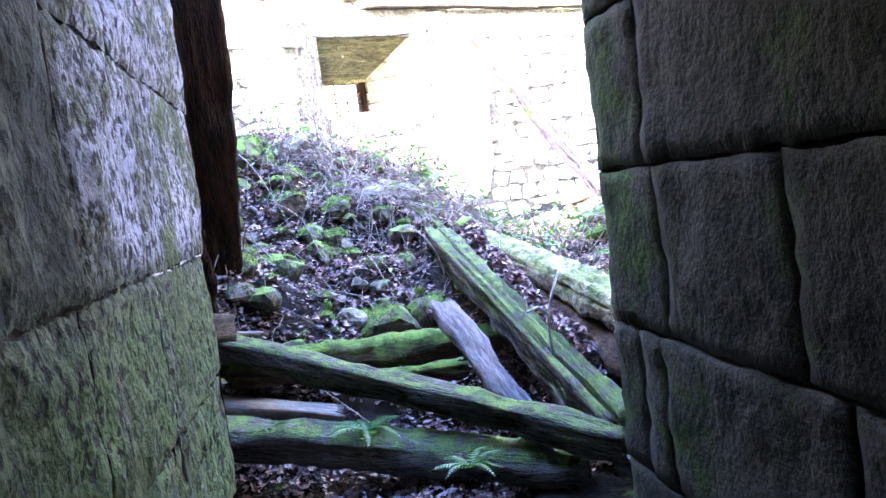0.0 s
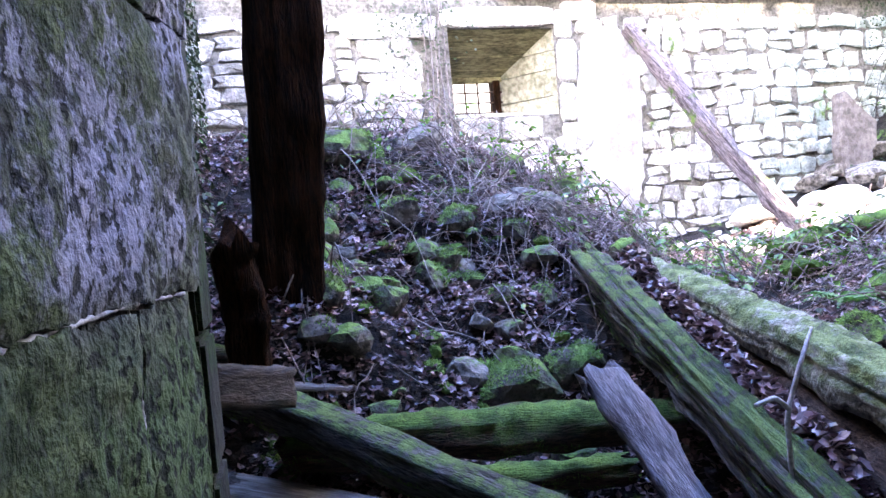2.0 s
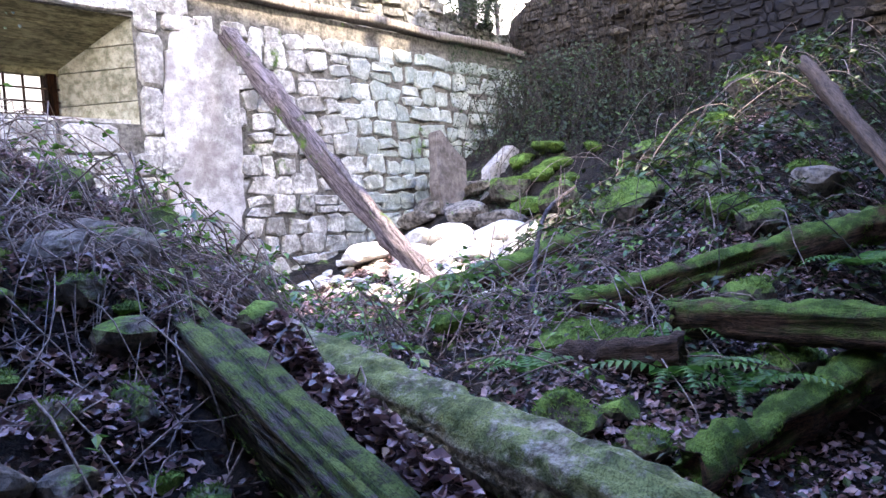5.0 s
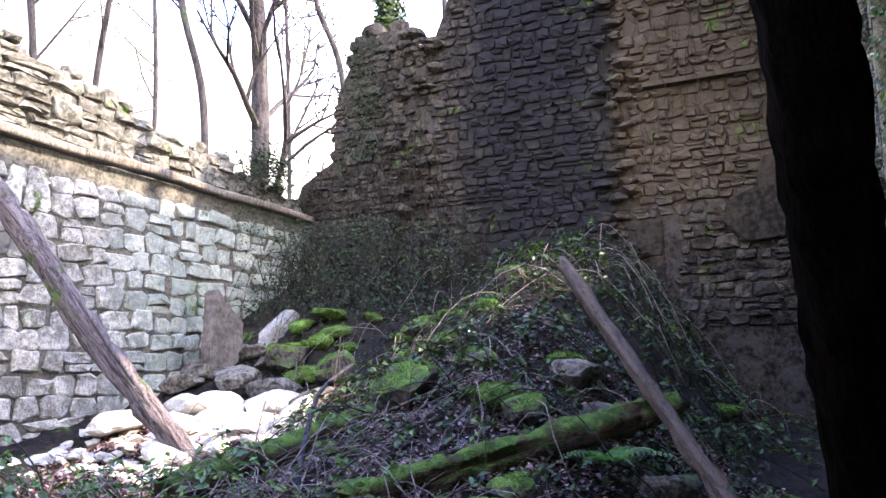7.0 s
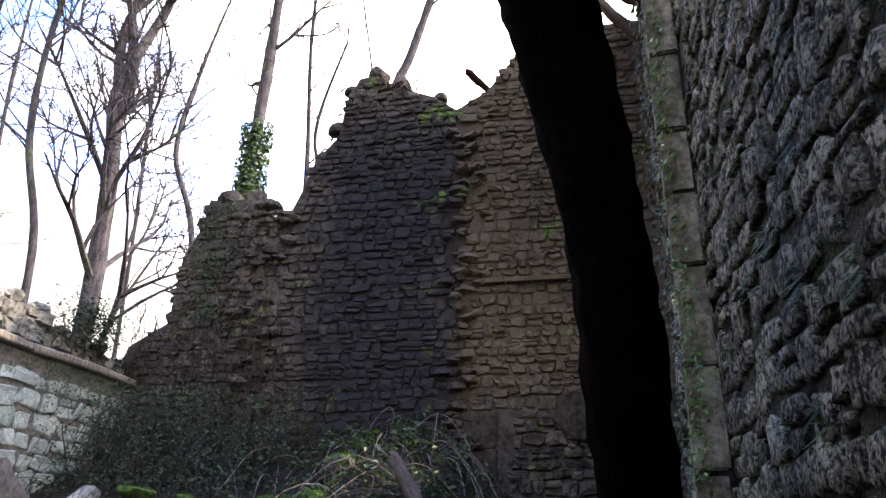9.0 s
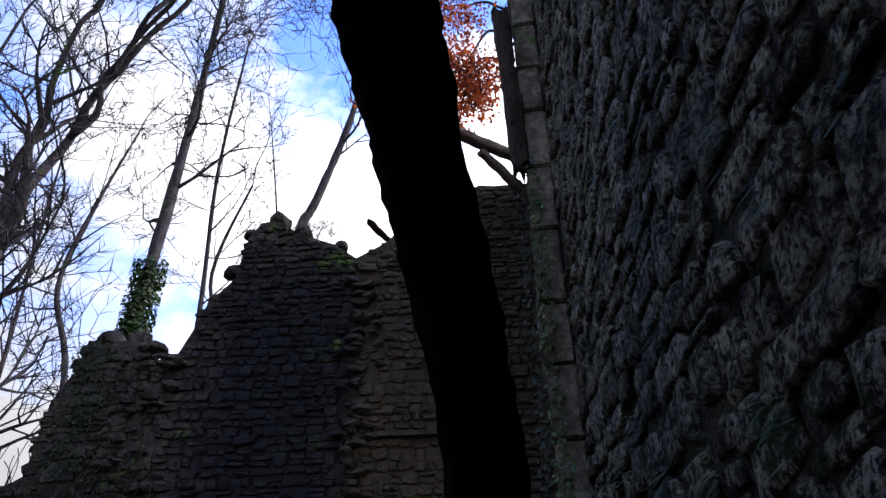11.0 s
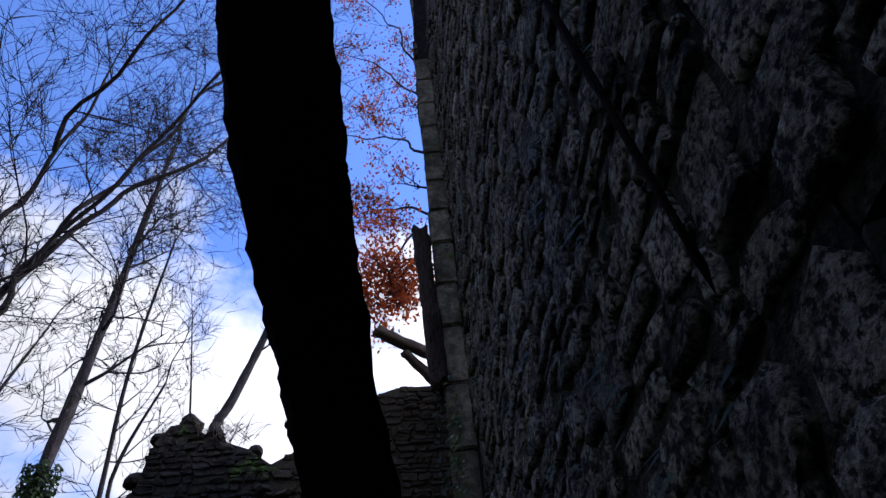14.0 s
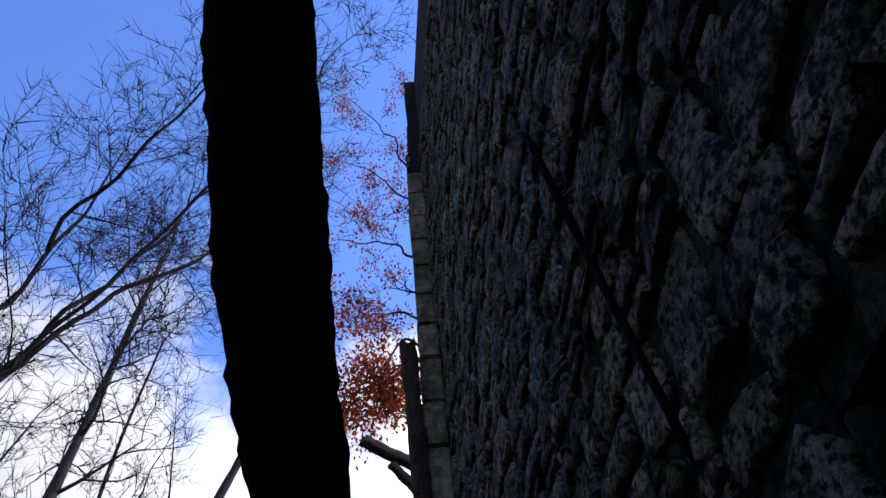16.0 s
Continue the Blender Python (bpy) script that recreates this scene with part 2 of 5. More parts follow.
M_SOFFIT = material("dark_olive_soffit", (0.05, 0.045, 0.022), (0.20, 0.18, 0.10), 4.0, 0.9, 0.7, 0.3, stretch=(0.6, 3, 1))
M_DARKWALL = material("damp_rubble", (0.007, 0.0065, 0.005), (0.36, 0.335, 0.25), 11.0, 0.92, 1.0, 0.8, moss=0.36, moss_scale=3.5, moss_col=((0.008, 0.016, 0.004), (0.05, 0.07, 0.018)), bump_dist=0.04, fine=45, pits=0.95, pit_at=(0.5, 0.4))
M_QUOIN = material("tan_dressed_stone", (0.16, 0.138, 0.092), (0.46, 0.40, 0.28), 5.0, 0.9, 1.0, 0.35, moss=0.35, moss_scale=2.5, stain=(0.05, 0.045, 0.03), stain_amount=0.6)
M_REVEAL = material("olive_stained_stone", (0.13, 0.125, 0.085), (0.36, 0.345, 0.275), 3.0, 0.9, 0.8, 0.35, stain=(0.10, 0.10, 0.06), stain_amount=0.5)
M_BROWNBLOCK = material("brown_timber", (0.035, 0.027, 0.021), (0.12, 0.095, 0.078), 5.0, 0.9, 0.8, 0.2, stretch=(2, 2, 0.6), local=True, stain=(0.05, 0.05, 0.03), stain_amount=0.5)
M_SLAB = material("grey_slab_stone", (0.16, 0.15, 0.145), (0.36, 0.34, 0.33), 4.0, 0.9, 0.7, 0.2, stain=(0.12, 0.11, 0.11), stain_amount=0.5)
M_LOWSTONE = material("damp_brown_stone", (0.008, 0.007, 0.006), (0.055, 0.043, 0.032), 3.0, 0.92, 1.0, 0.6, moss=0.3, moss_scale=1.5, moss_col=((0.006, 0.012, 0.003), (0.035, 0.05, 0.012)), stain=(0.10, 0.075, 0.06), stain_amount=0.4)
M_SLABDARK = material("brown_slab_stone", (0.07, 0.06, 0.055), (0.17, 0.148, 0.138), 3.0, 0.9, 0.7, 0.2, stain=(0.06, 0.055, 0.05), stain_amount=0.5)
M_JOINT = material("damp_earth_joint", (0.006, 0.0055, 0.004), (0.09, 0.085, 0.062), 9.0, 0.95, 1.0, 0.0, moss=0.4, moss_scale=3.0, moss_col=((0.006, 0.012, 0.003), (0.035, 0.05, 0.012)), bump_dist=0.04)
M_STICK = material("bleached_stick", (0.26, 0.23, 0.23), (0.52, 0.47, 0.47), 12.0, 0.8, 0.3, 0.5)
M_POLE = material("brown_pole", (0.045, 0.03, 0.022), (0.15, 0.105, 0.08), 8.0, 0.85, 1.0, 0.2, stretch=(4.5, 4.5, 0.45), local=True)
M_PROP = material("split_purple_grey_timber", (0.035, 0.025, 0.027), (0.27, 0.225, 0.235), 5.0, 0.85, 1.0, 0.25, stretch=(5, 5, 0.35), local=True, moss=0.25, moss_scale=2.0, pits=0.8, bump_dist=0.04)
# Near-zero colour stands in for the leaning timber's backlit silhouette.
M_SILHOUETTE = material("silhouette_timber", (0.0008, 0.0007, 0.0006), (0.008, 0.005, 0.004), 6.0, 0.95, 1.0, 0.0, stretch=(3.5, 3.5, 0.5), spec=0.02)
M_IRON = material("rusted_iron", (0.02, 0.013, 0.010), (0.06, 0.035, 0.024), 12.0, 0.8, 0.5, 0.1)
M_LITTER = leaf_material("fallen_leaves", (0.020, 0.009, 0.007), (0.37, 0.235, 0.24), 0.1, 0.32)
M_GREENLEAF = leaf_material("bramble_leaves", (0.035, 0.085, 0.018), (0.14, 0.27, 0.06), 0.35, 0.22)
# Bank and ivy leaves are dimmed so their colour carries the corner's shade.
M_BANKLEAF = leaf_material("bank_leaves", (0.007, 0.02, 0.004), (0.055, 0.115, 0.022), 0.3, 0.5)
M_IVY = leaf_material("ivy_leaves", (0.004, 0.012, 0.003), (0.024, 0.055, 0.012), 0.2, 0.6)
M_FERN = leaf_material("fern_fronds", (0.02, 0.075, 0.012), (0.065, 0.19, 0.035), 0.35, 0.5)
M_RED = leaf_material("autumn_leaves", (0.06, 0.008, 0.010), (0.75, 0.15, 0.02), 0.45, 0.5)


# ---- mesh helpers ----
def part(name, bm, mat, parent=None, label="", smooth=False):
    """Links a bmesh as one mesh object, under a thing where a parent is given."""
    me = bpy.data.meshes.new(name)
    bm.normal_update()
    bm.to_mesh(me)
    bm.free()
    me.materials.append(mat)
    if smooth:
        me.polygons.foreach_set("use_smooth", [True] * len(me.polygons))
    ob = new(name, me)
    if parent is not None:
        ob.parent = parent
    if label:
        ob["label"] = label
    return ob


def from_data(name, verts, faces, mat, parent=None, smooth=False):
    me = bpy.data.meshes.new(name)
    me.from_pydata(verts, [], faces)
    me.materials.append(mat)
    if smooth:
        me.polygons.foreach_set("use_smooth", [True] * len(me.polygons))
    me.update()
    ob = new(name, me)
    if parent is not None:
        ob.parent = parent
    return ob


def thing(name, at=(0, 0, 0)):
    e = new(name)
    e.location = at
    e.empty_display_size = 0.1
    return e


def under(ob, parent):
    """Parents a mesh built in world coordinates to an Empty that stands elsewhere."""
    ob.parent = parent
    ob.matrix_parent_inverse = Matrix.Translation(parent.location).inverted()
    return ob


def rnd(a, b):
    return random.uniform(a, b)


def prism(points, low, high, along=None):
    """A solid with the plan polygon points, from height low to high."""
    bm = bmesh.new()
    a = [bm.verts.new((x, y, low)) for x, y in points]
    c = [bm.verts.new((x, y, high)) for x, y in points]
    bm.faces.new(c)
    bm.faces.new(a[::-1])
    for i in range(len(points)):
        j = (i + 1) % len(points)
        bm.faces.new((a[i], a[j], c[j], c[i]))
    bmesh.ops.recalc_face_normals(bm, faces=bm.faces)
    return bm


def upright(points, origin, u, n, thick):
    """A solid wall: an outline in (along, height), extruded from the front plane back by thick."""
    bm = bmesh.new()
    o, u, n = Vector(origin), Vector(u), Vector(n)
    f = [bm.verts.new(o + u * a + Vector((0, 0, z))) for a, z in points]
    r = [bm.verts.new(o + u * a + Vector((0, 0, z)) - n * thick) for a, z in points]
    bm.faces.new(f)
    bm.faces.new(r[::-1])
    for i in range(len(points)):
        j = (i + 1) % len(points)
        bm.faces.new((f[i], r[i], r[j], f[j]))
    bmesh.ops.recalc_face_normals(bm, faces=bm.faces)
    return bm


def sweep(pts, radii, sides=10, square=0.0, rough=0.0, freq=6.0, flat=1.0, groove=0.0, cap_noise=0.0, steps=None, turn=0.0, up=(0, 0, 1)):
    """A tapered limb along a smooth line: rounded or squared section, uneven skin, broken ends. Returns verts, faces."""
    pts = [Vector(p) for p in pts]
    if steps:
        fine, fr = [], []
        segs = len(pts) - 1
        for k in range(steps + 1):
            s = k / steps * segs
            i = min(int(s), segs - 1)
            f = s - i
            p0, p1, p2, p3 = pts[max(i - 1, 0)], pts[i], pts[i + 1], pts[min(i + 2, segs)]
            fine.append(0.5 * (2 * p1 + (p2 - p0) * f + (2 * p0 - 5 * p1 + 4 * p2 - p3) * f * f + (3 * p1 - p0 - 3 * p2 + p3) * f ** 3))
            fr.append(radii[i] * (1 - f) + radii[i + 1] * f)
        pts, radii = fine, fr
    verts, faces = [], []
    count = len(pts)
    side = None
    for k, p in enumerate(pts):
        d = (pts[min(k + 1, count - 1)] - pts[max(k - 1, 0)]).normalized()
        if side is None:
            ref = Vector(up) if abs(d.dot(Vector(up))) < 0.95 else Vector((1, 0, 0))
            side = d.cross(ref).normalized()
        side = (side - d * side.dot(d)).normalized()
        top = side.cross(d)
        for s in range(sides):
            a = 2 * math.pi * (s + 0.5) / sides + turn
            c, q = math.cos(a), math.sin(a)
            r = radii[k]
            if square:
                r *= 1 / (max(abs(c), abs(q)) ** square)
            v = side * c * r + top * q * r * flat
            w = p + v
            if rough:
                w = w + v.normalized() * (noise.noise(w * freq) + 0.55 * noise.noise(w * freq * 3.7)) * rough
                if groove:
                    w = w - v.normalized() * groove * max(0.0, noise.noise(Vector((c * 7.0, q * 7.0, k * 0.05 + p.z * 0.2))))
            if cap_noise and k in (0, count - 1):
                w = w + d * noise.noise(Vector((c * 3, q * 3, k + p.x))) * cap_noise
            verts.append(w)
    for k in range(count - 1):
        for s in range(sides):
            t = (s + 1) % sides
            faces.append((k * sides + s, k * sides + t, (k + 1) * sides + t, (k + 1) * sides + s))
    faces.append(tuple(range(sides))[::-1])
    faces.append(tuple((count - 1) * sides + s for s in range(sides)))
    return verts, faces


def limb(name, pts, radii, mat, parent=None, smooth=True, **kw):
    v, f = sweep(pts, radii, **kw)
    return from_data(name, v, f, mat, parent, smooth)


def rock_bm(size, seed, rough=0.28, cuts=7, subdiv=2):
    """An angular field stone: a ball cut by random planes and roughened."""
    rg = random.Random(seed)
    bm = bmesh.new()
    bmesh.ops.create_icosphere(bm, subdivisions=subdiv, radius=1.0)
    planes = []
    for _ in range(cuts):
        d = Vector((rg.gauss(0, 1), rg.gauss(0, 1), rg.gauss(0, 1))).normalized()
        planes.append((d, rg.uniform(0.45, 0.85)))
    for v in bm.verts:
        for d, k in planes:
            over = v.co.dot(d) - k
            if over > 0:
                v.co -= d * over * 0.92
        v.co += v.co.normalized() * noise.noise(v.co * 2.3 + Vector((seed * 3.7, 0, 0))) * rough * 0.4
        v.co += Vector((noise.noise(v.co * 6 + Vector((seed, 5, 0))), noise.noise(v.co * 6 + Vector((9, seed, 0))), noise.noise(v.co * 6 + Vector((0, 3, seed))))) * rough * 0.12
        v.co = Vector((v.co.x * size[0], v.co.y * size[1], v.co.z * size[2]))
    return bm


# ---- ground ----
def ss(a, b, v):
    t = min(1.0, max(0.0, (v - a) / (b - a)))
    return t * t * (3 - 2 * t)


def height(x, y):
    """The rubble floor: a mound against the window wall, a hollow by the doorway, a bank rising to the tall wall."""
    inside = ss(1.6, 2.6, y) * (1 - ss(11.3, 12.2, y)) * ss(-4.5, -3.5, x) * (1 - ss(13.6, 14.6, x))
    mound = 2.25 * ss(3.4, 8.4, y) * (1 - 0.82 * ss(2.3, 5.2, x))
    south = 1 - ss(5.2, 7.4, y)
    bank = 0.5 * ss(2.8, 4.6, y) * ss(2.8, 4.2, x) + 2.7 * ss(3.5, 12.0, x) * south * (0.3 + 0.7 * ss(3.0, 5.2, y)) + (0.45 * ss(5.0, 8.5, x) + 2.2 * ss(8.2, 13.2, x)) * (1 - south)
    h = 0.05 + max(mound, bank) + 0.25 * min(mound, bank)
    h -= 0.12 * math.exp(-((x - 6.7) / 1.0) ** 2 - ((y - 8.0) / 1.1) ** 2)
    h -= 0.35 * math.exp(-((x - 2.15) / 0.5) ** 2 - ((y - 3.9) / 0.75) ** 2)
    h += 0.46 * math.exp(-((x - 0.85) / 0.5) ** 2 - ((y - 5.2) / 0.45) ** 2)
    ridge = Vector((x - 2.99 - (y - 5.5) * 0.245, 0, 0)).x
    if 2.9 < y < 6.2:
        crest = 1.13 + (y - 5.5) * 0.265
        h += max(0.0, crest - h) * math.exp(-(ridge / 0.15) ** 2) * ss(2.9, 3.4, y) * (1 - ss(5.6, 6.2, y))
    rough = ss(4.4, 5.2, y) * (1 - 0.4 * ss(3.4, 4.2, x))
    h += (0.18 * noise.noise(Vector((x * 1.7, y * 1.7, 11))) + 0.2 * abs(noise.noise(Vector((x * 3.4, y * 3.4, 15)))) - 0.04) * rough
    h += 0.12 * noise.noise(Vector((x * 0.9, y * 0.9, 3))) * ss(3.0, 4.0, y) + 0.05 * noise.noise(Vector((x * 3.1, y * 3.1, 7))) * ss(2.6, 3.4, y)
    far = 1.3 * ss(11.6, 12.6, y) + 2.0 * ss(13.9, 15.0, x) * (1 - 0.65 * ss(11.6, 12.6, y))
    far *= 1 - ss(60, 200, max(abs(x), abs(y)))
    return h * inside + far * (1 - inside) + 0.015 * noise.noise(Vector((x * 9, y * 9, 1)))


def axis(lo, hi, step):
    inner = list(np.arange(lo, hi + step, step))
    grow, a, b = step, [lo], [inner[-1]]
    while b[-1] < 900:
        grow *= 1.35
        a.append(a[-1] - grow)
        b.append(b[-1] + grow)
    return a[:0:-1] + inner + b[1:]


xs, ys = axis(-1.6, 14.0, 0.11), axis(1.8, 12.0, 0.11)
gv = [(x, y, height(x, y)) for y in ys for x in xs]
nx = len(xs)
gf = [(j * nx + i, j * nx + i + 1, (j + 1) * nx + i + 1, (j + 1) * nx + i) for j in range(len(ys) - 1) for i in range(nx - 1)]
ground = tagged(from_data("ground", gv, gf, M_EARTH, smooth=True), "dark earth and rubble floor under dead leaves", "ground", kind="structure")


# ---- walls ----
def stone_shapes(name, mat, count, seed, bulge=0.4, skew=0.17):
    """Field-stone faces of unit size: uneven eight-sided outline, rounded arrises, domed front."""
    rg = random.Random(seed)
    shapes = []
    for k in range(count):
        outline = []
        for cx, cz in ((-1, -0.72), (-0.72, -1), (0.72, -1), (1, -0.72), (1, 0.72), (0.72, 1), (-0.72, 1), (-1, 0.72)):
            outline.append((0.5 * cx * rg.uniform(0.93, 1.0) + rg.uniform(-skew, skew) * 0.5, 0.5 * cz + rg.uniform(-skew, skew) * 0.5))
        v = [(x, -1.0, z) for x, z in outline] + [(x, 0.35 + rg.uniform(-0.1, 0.1), z) for x, z in outline]
        v += [(x * rg.uniform(0.82, 0.93), 0.8 + rg.uniform(-bulge, bulge) * 0.5, z * rg.uniform(0.78, 0.92)) for x, z in outline]
        v.append((rg.uniform(-0.15, 0.15), 0.85 + rg.uniform(-bulge, bulge) * 0.6, rg.uniform(-0.15, 0.15)))
        f = []
        for i in range(8):
            j = (i + 1) % 8
            f += [(i, j, 8 + j, 8 + i), (8 + i, 8 + j, 16 + j, 16 + i), (16 + i, 16 + j, 24)]
        shapes.append((v, f))
    return shapes


def lay(wall, name, mat, shapes, origin, u, n, cells, proud, near, limit=290, smooth=False, wobble=2.5):
    """Sets stones in the cells (along, height, width, tall) of a wall: the nearest as pieces of their own, the rest joined."""
    o, u, n = Vector(origin), Vector(u), Vector(n)
    meshes = []
    for v, f in shapes:
        me = bpy.data.meshes.new(name)
        me.from_pydata(v, [], f)
        me.materials.append(mat)
        me.polygons.foreach_set("use_smooth", [smooth] * len(me.polygons))
        me.update()
        meshes.append(me)
    basis = Matrix((u, n, Vector((0, 0, 1)))).transposed()
    cells = sorted(cells, key=lambda c: (c[0] - near[0]) ** 2 + (c[1] - near[1]) ** 2)
    jv, jf = [], []
    for k, (a, z, w, h) in enumerate(cells):
        d = proud * rnd(0.6, 1.35)
        m = basis.to_4x4()
        m.translation = o + u * a + Vector((0, 0, z)) + n * rnd(-0.25, 0.3) * proud
        m = m @ Matrix.Rotation(radians(rnd(-wobble, wobble)), 4, "Y") @ Matrix.Diagonal((w * random.choice((1, -1)), d, h, 1))
        if k < limit:
            ob = new(name, meshes[random.randrange(len(meshes))])
            ob.matrix_world = m
            ob.parent = wall
        else:
            v, f = shapes[random.randrange(len(shapes))]
            b = len(jv)
            jv += [m @ Vector(p) for p in v]
            jf += [tuple(b + i for i in q) for q in f]
    if jv:
        rest = from_data(name + "work", jv, jf, mat, wall, smooth)
        tagged(rest, kind="stuff")


def courses(lo, hi, bottom, top, tall, wide, keep, gap=0.018):
    """Courses of stones of uneven height and length, where keep(along, height) allows."""
    cells, z = [], bottom
    while z < top:
        h = rnd(*tall)
        a = lo + rnd(-0.3, 0)
        while a < hi:
            w = rnd(*wide) * (1.35 if random.random() < 0.12 else 1)
            hh, zz = h, z
            if keep(a + w / 2, z + h / 2, w, h):
                if h > tall[0] * 1.35 and random.random() < 0.3:
                    half = h * rnd(0.4, 0.6)
                    cells.append((a + w / 2, z + half / 2, w - gap, half - gap))
                    cells.append((a + w / 2, z + half + (h - half) / 2, w - gap, h - half - gap))
                else:
                    cells.append((a + w / 2, z + h / 2 + rnd(-0.03, 0.03), w - gap, (h - gap) * rnd(0.86, 1.1)))
            a += w
        z += h
    return cells

NY, EX, COPE = 11.0, 13.2, 4.5
WIN = (3.75, 5.33, 2.85, 4.05)


def box(bm, lo, hi):
    m = Matrix.LocRotScale([(a + b) / 2 for a, b in zip(lo, hi)], None, [b - a for a, b in zip(lo, hi)])
    bmesh.ops.create_cube(bm, size=1.0, matrix=m)


# window wall
bm = bmesh.new()
T = 0.9
box(bm, (-1.0, NY, -0.5), (WIN[0], NY + T, COPE))
box(bm, (WIN[1], NY, -0.5), (EX + 0.9, NY + T, COPE))
box(bm, (WIN[0], NY, -0.5), (WIN[1], NY + T, WIN[2]))
box(bm, (WIN[0], NY, WIN[3] + 0.02), (WIN[1], NY + T, COPE))
wall_n = tagged(part("wall_north", bm, M_MORTAR), "pale coursed rubble wall with deep splayed window", "wall", kind="structure")
# splayed reveals of the window
for za, zb in ((WIN[2], 3.12), (3.132, 3.5), (3.512, 3.76), (3.772, WIN[3])):
    part("reveal", prism([(WIN[1], NY + 0.01), (WIN[1], NY + T), (4.74, NY + T)], za, zb), M_REVEAL, wall_n)
for za, zb in ((WIN[2], 3.12), (3.132, 3.5), (3.512, 3.76), (3.772, WIN[3])):
    part("reveal", prism([(WIN[0], NY + 0.01), (3.96, NY + T), (WIN[0], NY + T)], za, zb), M_REVEAL, wall_n)
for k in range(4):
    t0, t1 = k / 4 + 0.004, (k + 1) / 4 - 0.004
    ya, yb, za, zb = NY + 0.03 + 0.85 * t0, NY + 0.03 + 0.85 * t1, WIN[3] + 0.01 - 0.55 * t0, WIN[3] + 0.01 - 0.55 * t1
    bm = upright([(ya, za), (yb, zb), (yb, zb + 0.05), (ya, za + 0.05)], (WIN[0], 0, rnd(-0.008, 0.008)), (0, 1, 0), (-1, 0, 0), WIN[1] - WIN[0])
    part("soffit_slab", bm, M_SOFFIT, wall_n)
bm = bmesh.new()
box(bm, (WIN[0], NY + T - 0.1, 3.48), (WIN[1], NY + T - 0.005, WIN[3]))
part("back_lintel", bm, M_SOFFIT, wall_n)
bm = bmesh.new()
box(bm, (WIN[0], NY + 0.1, WIN[2] - 0.02), (WIN[1], NY + T, WIN[2] + 0.06))
part("sill", bm, M_PALE, wall_n)


def keep_n(a, z, w, h):
    if a + w / 2 > EX + 0.1 or a < 0.3 or z + h / 2 > COPE + 0.04:
        return False
    if WIN[0] - 0.42 < a < WIN[1] + 0.42 and WIN[2] - 0.3 < z < WIN[3] + 0.32:
        return False
    if 5.7 < a < 6.55 and 1.3 < z < 3.95:
        return False
    return True


cells = courses(0.2, EX, 0.6, COPE, (0.21, 0.34), (0.22, 0.5), keep_n, 0.02)
lay(wall_n, "stone", M_PALE, stone_shapes("stone", M_PALE, 20, 3, bulge=0.5, skew=0.28), (0, NY, 0), (1, 0, 0), (0, -1, 0), cells, 0.045, (8.5, 3.2), wobble=4)
# dressed blocks about the window
dressed = [(WIN[1] + 0.02 + w / 2, z + h / 2, w, h) for z, h, w in ((2.3, 0.42, 0.3), (2.73, 0.55, 0.26), (3.29, 0.62, 0.33), (3.92, 0.40, 0.28))]
dressed += [(3.05, 3.55, 0.62, 0.52), (3.12, 2.95, 0.4, 0.3), (3.5, 2.6, 0.4, 0.35), (4.5, 4.22, 1.75, 0.28), (4.1, 2.68, 0.6, 0.3), (4.75, 2.66, 0.65, 0.33), (2.6, 4.1, 0.7, 0.35), (3.3, 4.1, 0.6, 0.34), (5.75, 4.3, 0.6, 0.3)]
lay(wall_n, "block", M_PALE, stone_shapes("block", M_PALE, 5, 8, bulge=0.12, skew=0.04), (0, NY, 0), (1, 0, 0), (0, -1, 0), dressed, 0.05, (4, 3))
# remnant of render beside the window
bm = bmesh.new()
ring = []
for k in range(72):
    a = 2 * math.pi * k / 72
    c, q = math.cos(a), math.sin(a)
    wob = 1 + 0.10 * noise.noise(Vector((c * 2.2, q * 2.2, 4))) + 0.07 * noise.noise(Vector((c * 7, q * 7, 9)))
    ring.append((6.13 + 0.52 * wob * math.copysign(abs(c) ** 0.55, c) + 0.1 * q, 2.66 + 1.4 * wob * math.copysign(abs(q) ** 0.55, q)))
f = bm.faces.new([bm.verts.new((x, NY - 0.045 + 0.006 * math.sin(x * 9 + z * 5), z)) for x, z in ring])
ex = bmesh.ops.extrude_face_region(bm, geom=[f])
bmesh.ops.translate(bm, vec=(0, 0.05, 0), verts=[v for v in ex["geom"] if isinstance(v, bmesh.types.BMVert)])
bmesh.ops.triangulate(bm, faces=bm.faces)
part("render_patch", bm, M_PLASTER, wall_n, "patch of flaking lime render")
# upper wall, set back above the plate
up = [(-1.0, COPE), (EX + 0.6, COPE), (EX + 0.6, 4.75), (12.6, 5.0), (11.6, 4.95), (10.8, 5.3), (9.6, 5.25), (8.6, 5.6), (7.2, 5.75), (5.5, 6.3), (3.5, 6.2), (1.5, 6.4), (-1.0, 6.3)]
upper = tagged(part("wall_north_upper", upright(up, (0, NY + 0.3, 0), (1, 0, 0), (0, -1, 0), 0.6), M_MORTAR), "ragged sunlit rubble above the timber wall plate", "wall", kind="structure")


def line(pts, a):
    for (x0, z0), (x1, z1) in zip(pts, pts[1:]):
        if min(x0, x1) <= a <= max(x0, x1) and x0 != x1:
            return z0 + (z1 - z0) * (a - x0) / (x1 - x0)
    return -9.0


cells = courses(0.0, EX + 0.4, COPE + 0.02, 6.6, (0.16, 0.28), (0.25, 0.5), lambda a, z, w, h: z < line(up[2:], a) + 0.05)
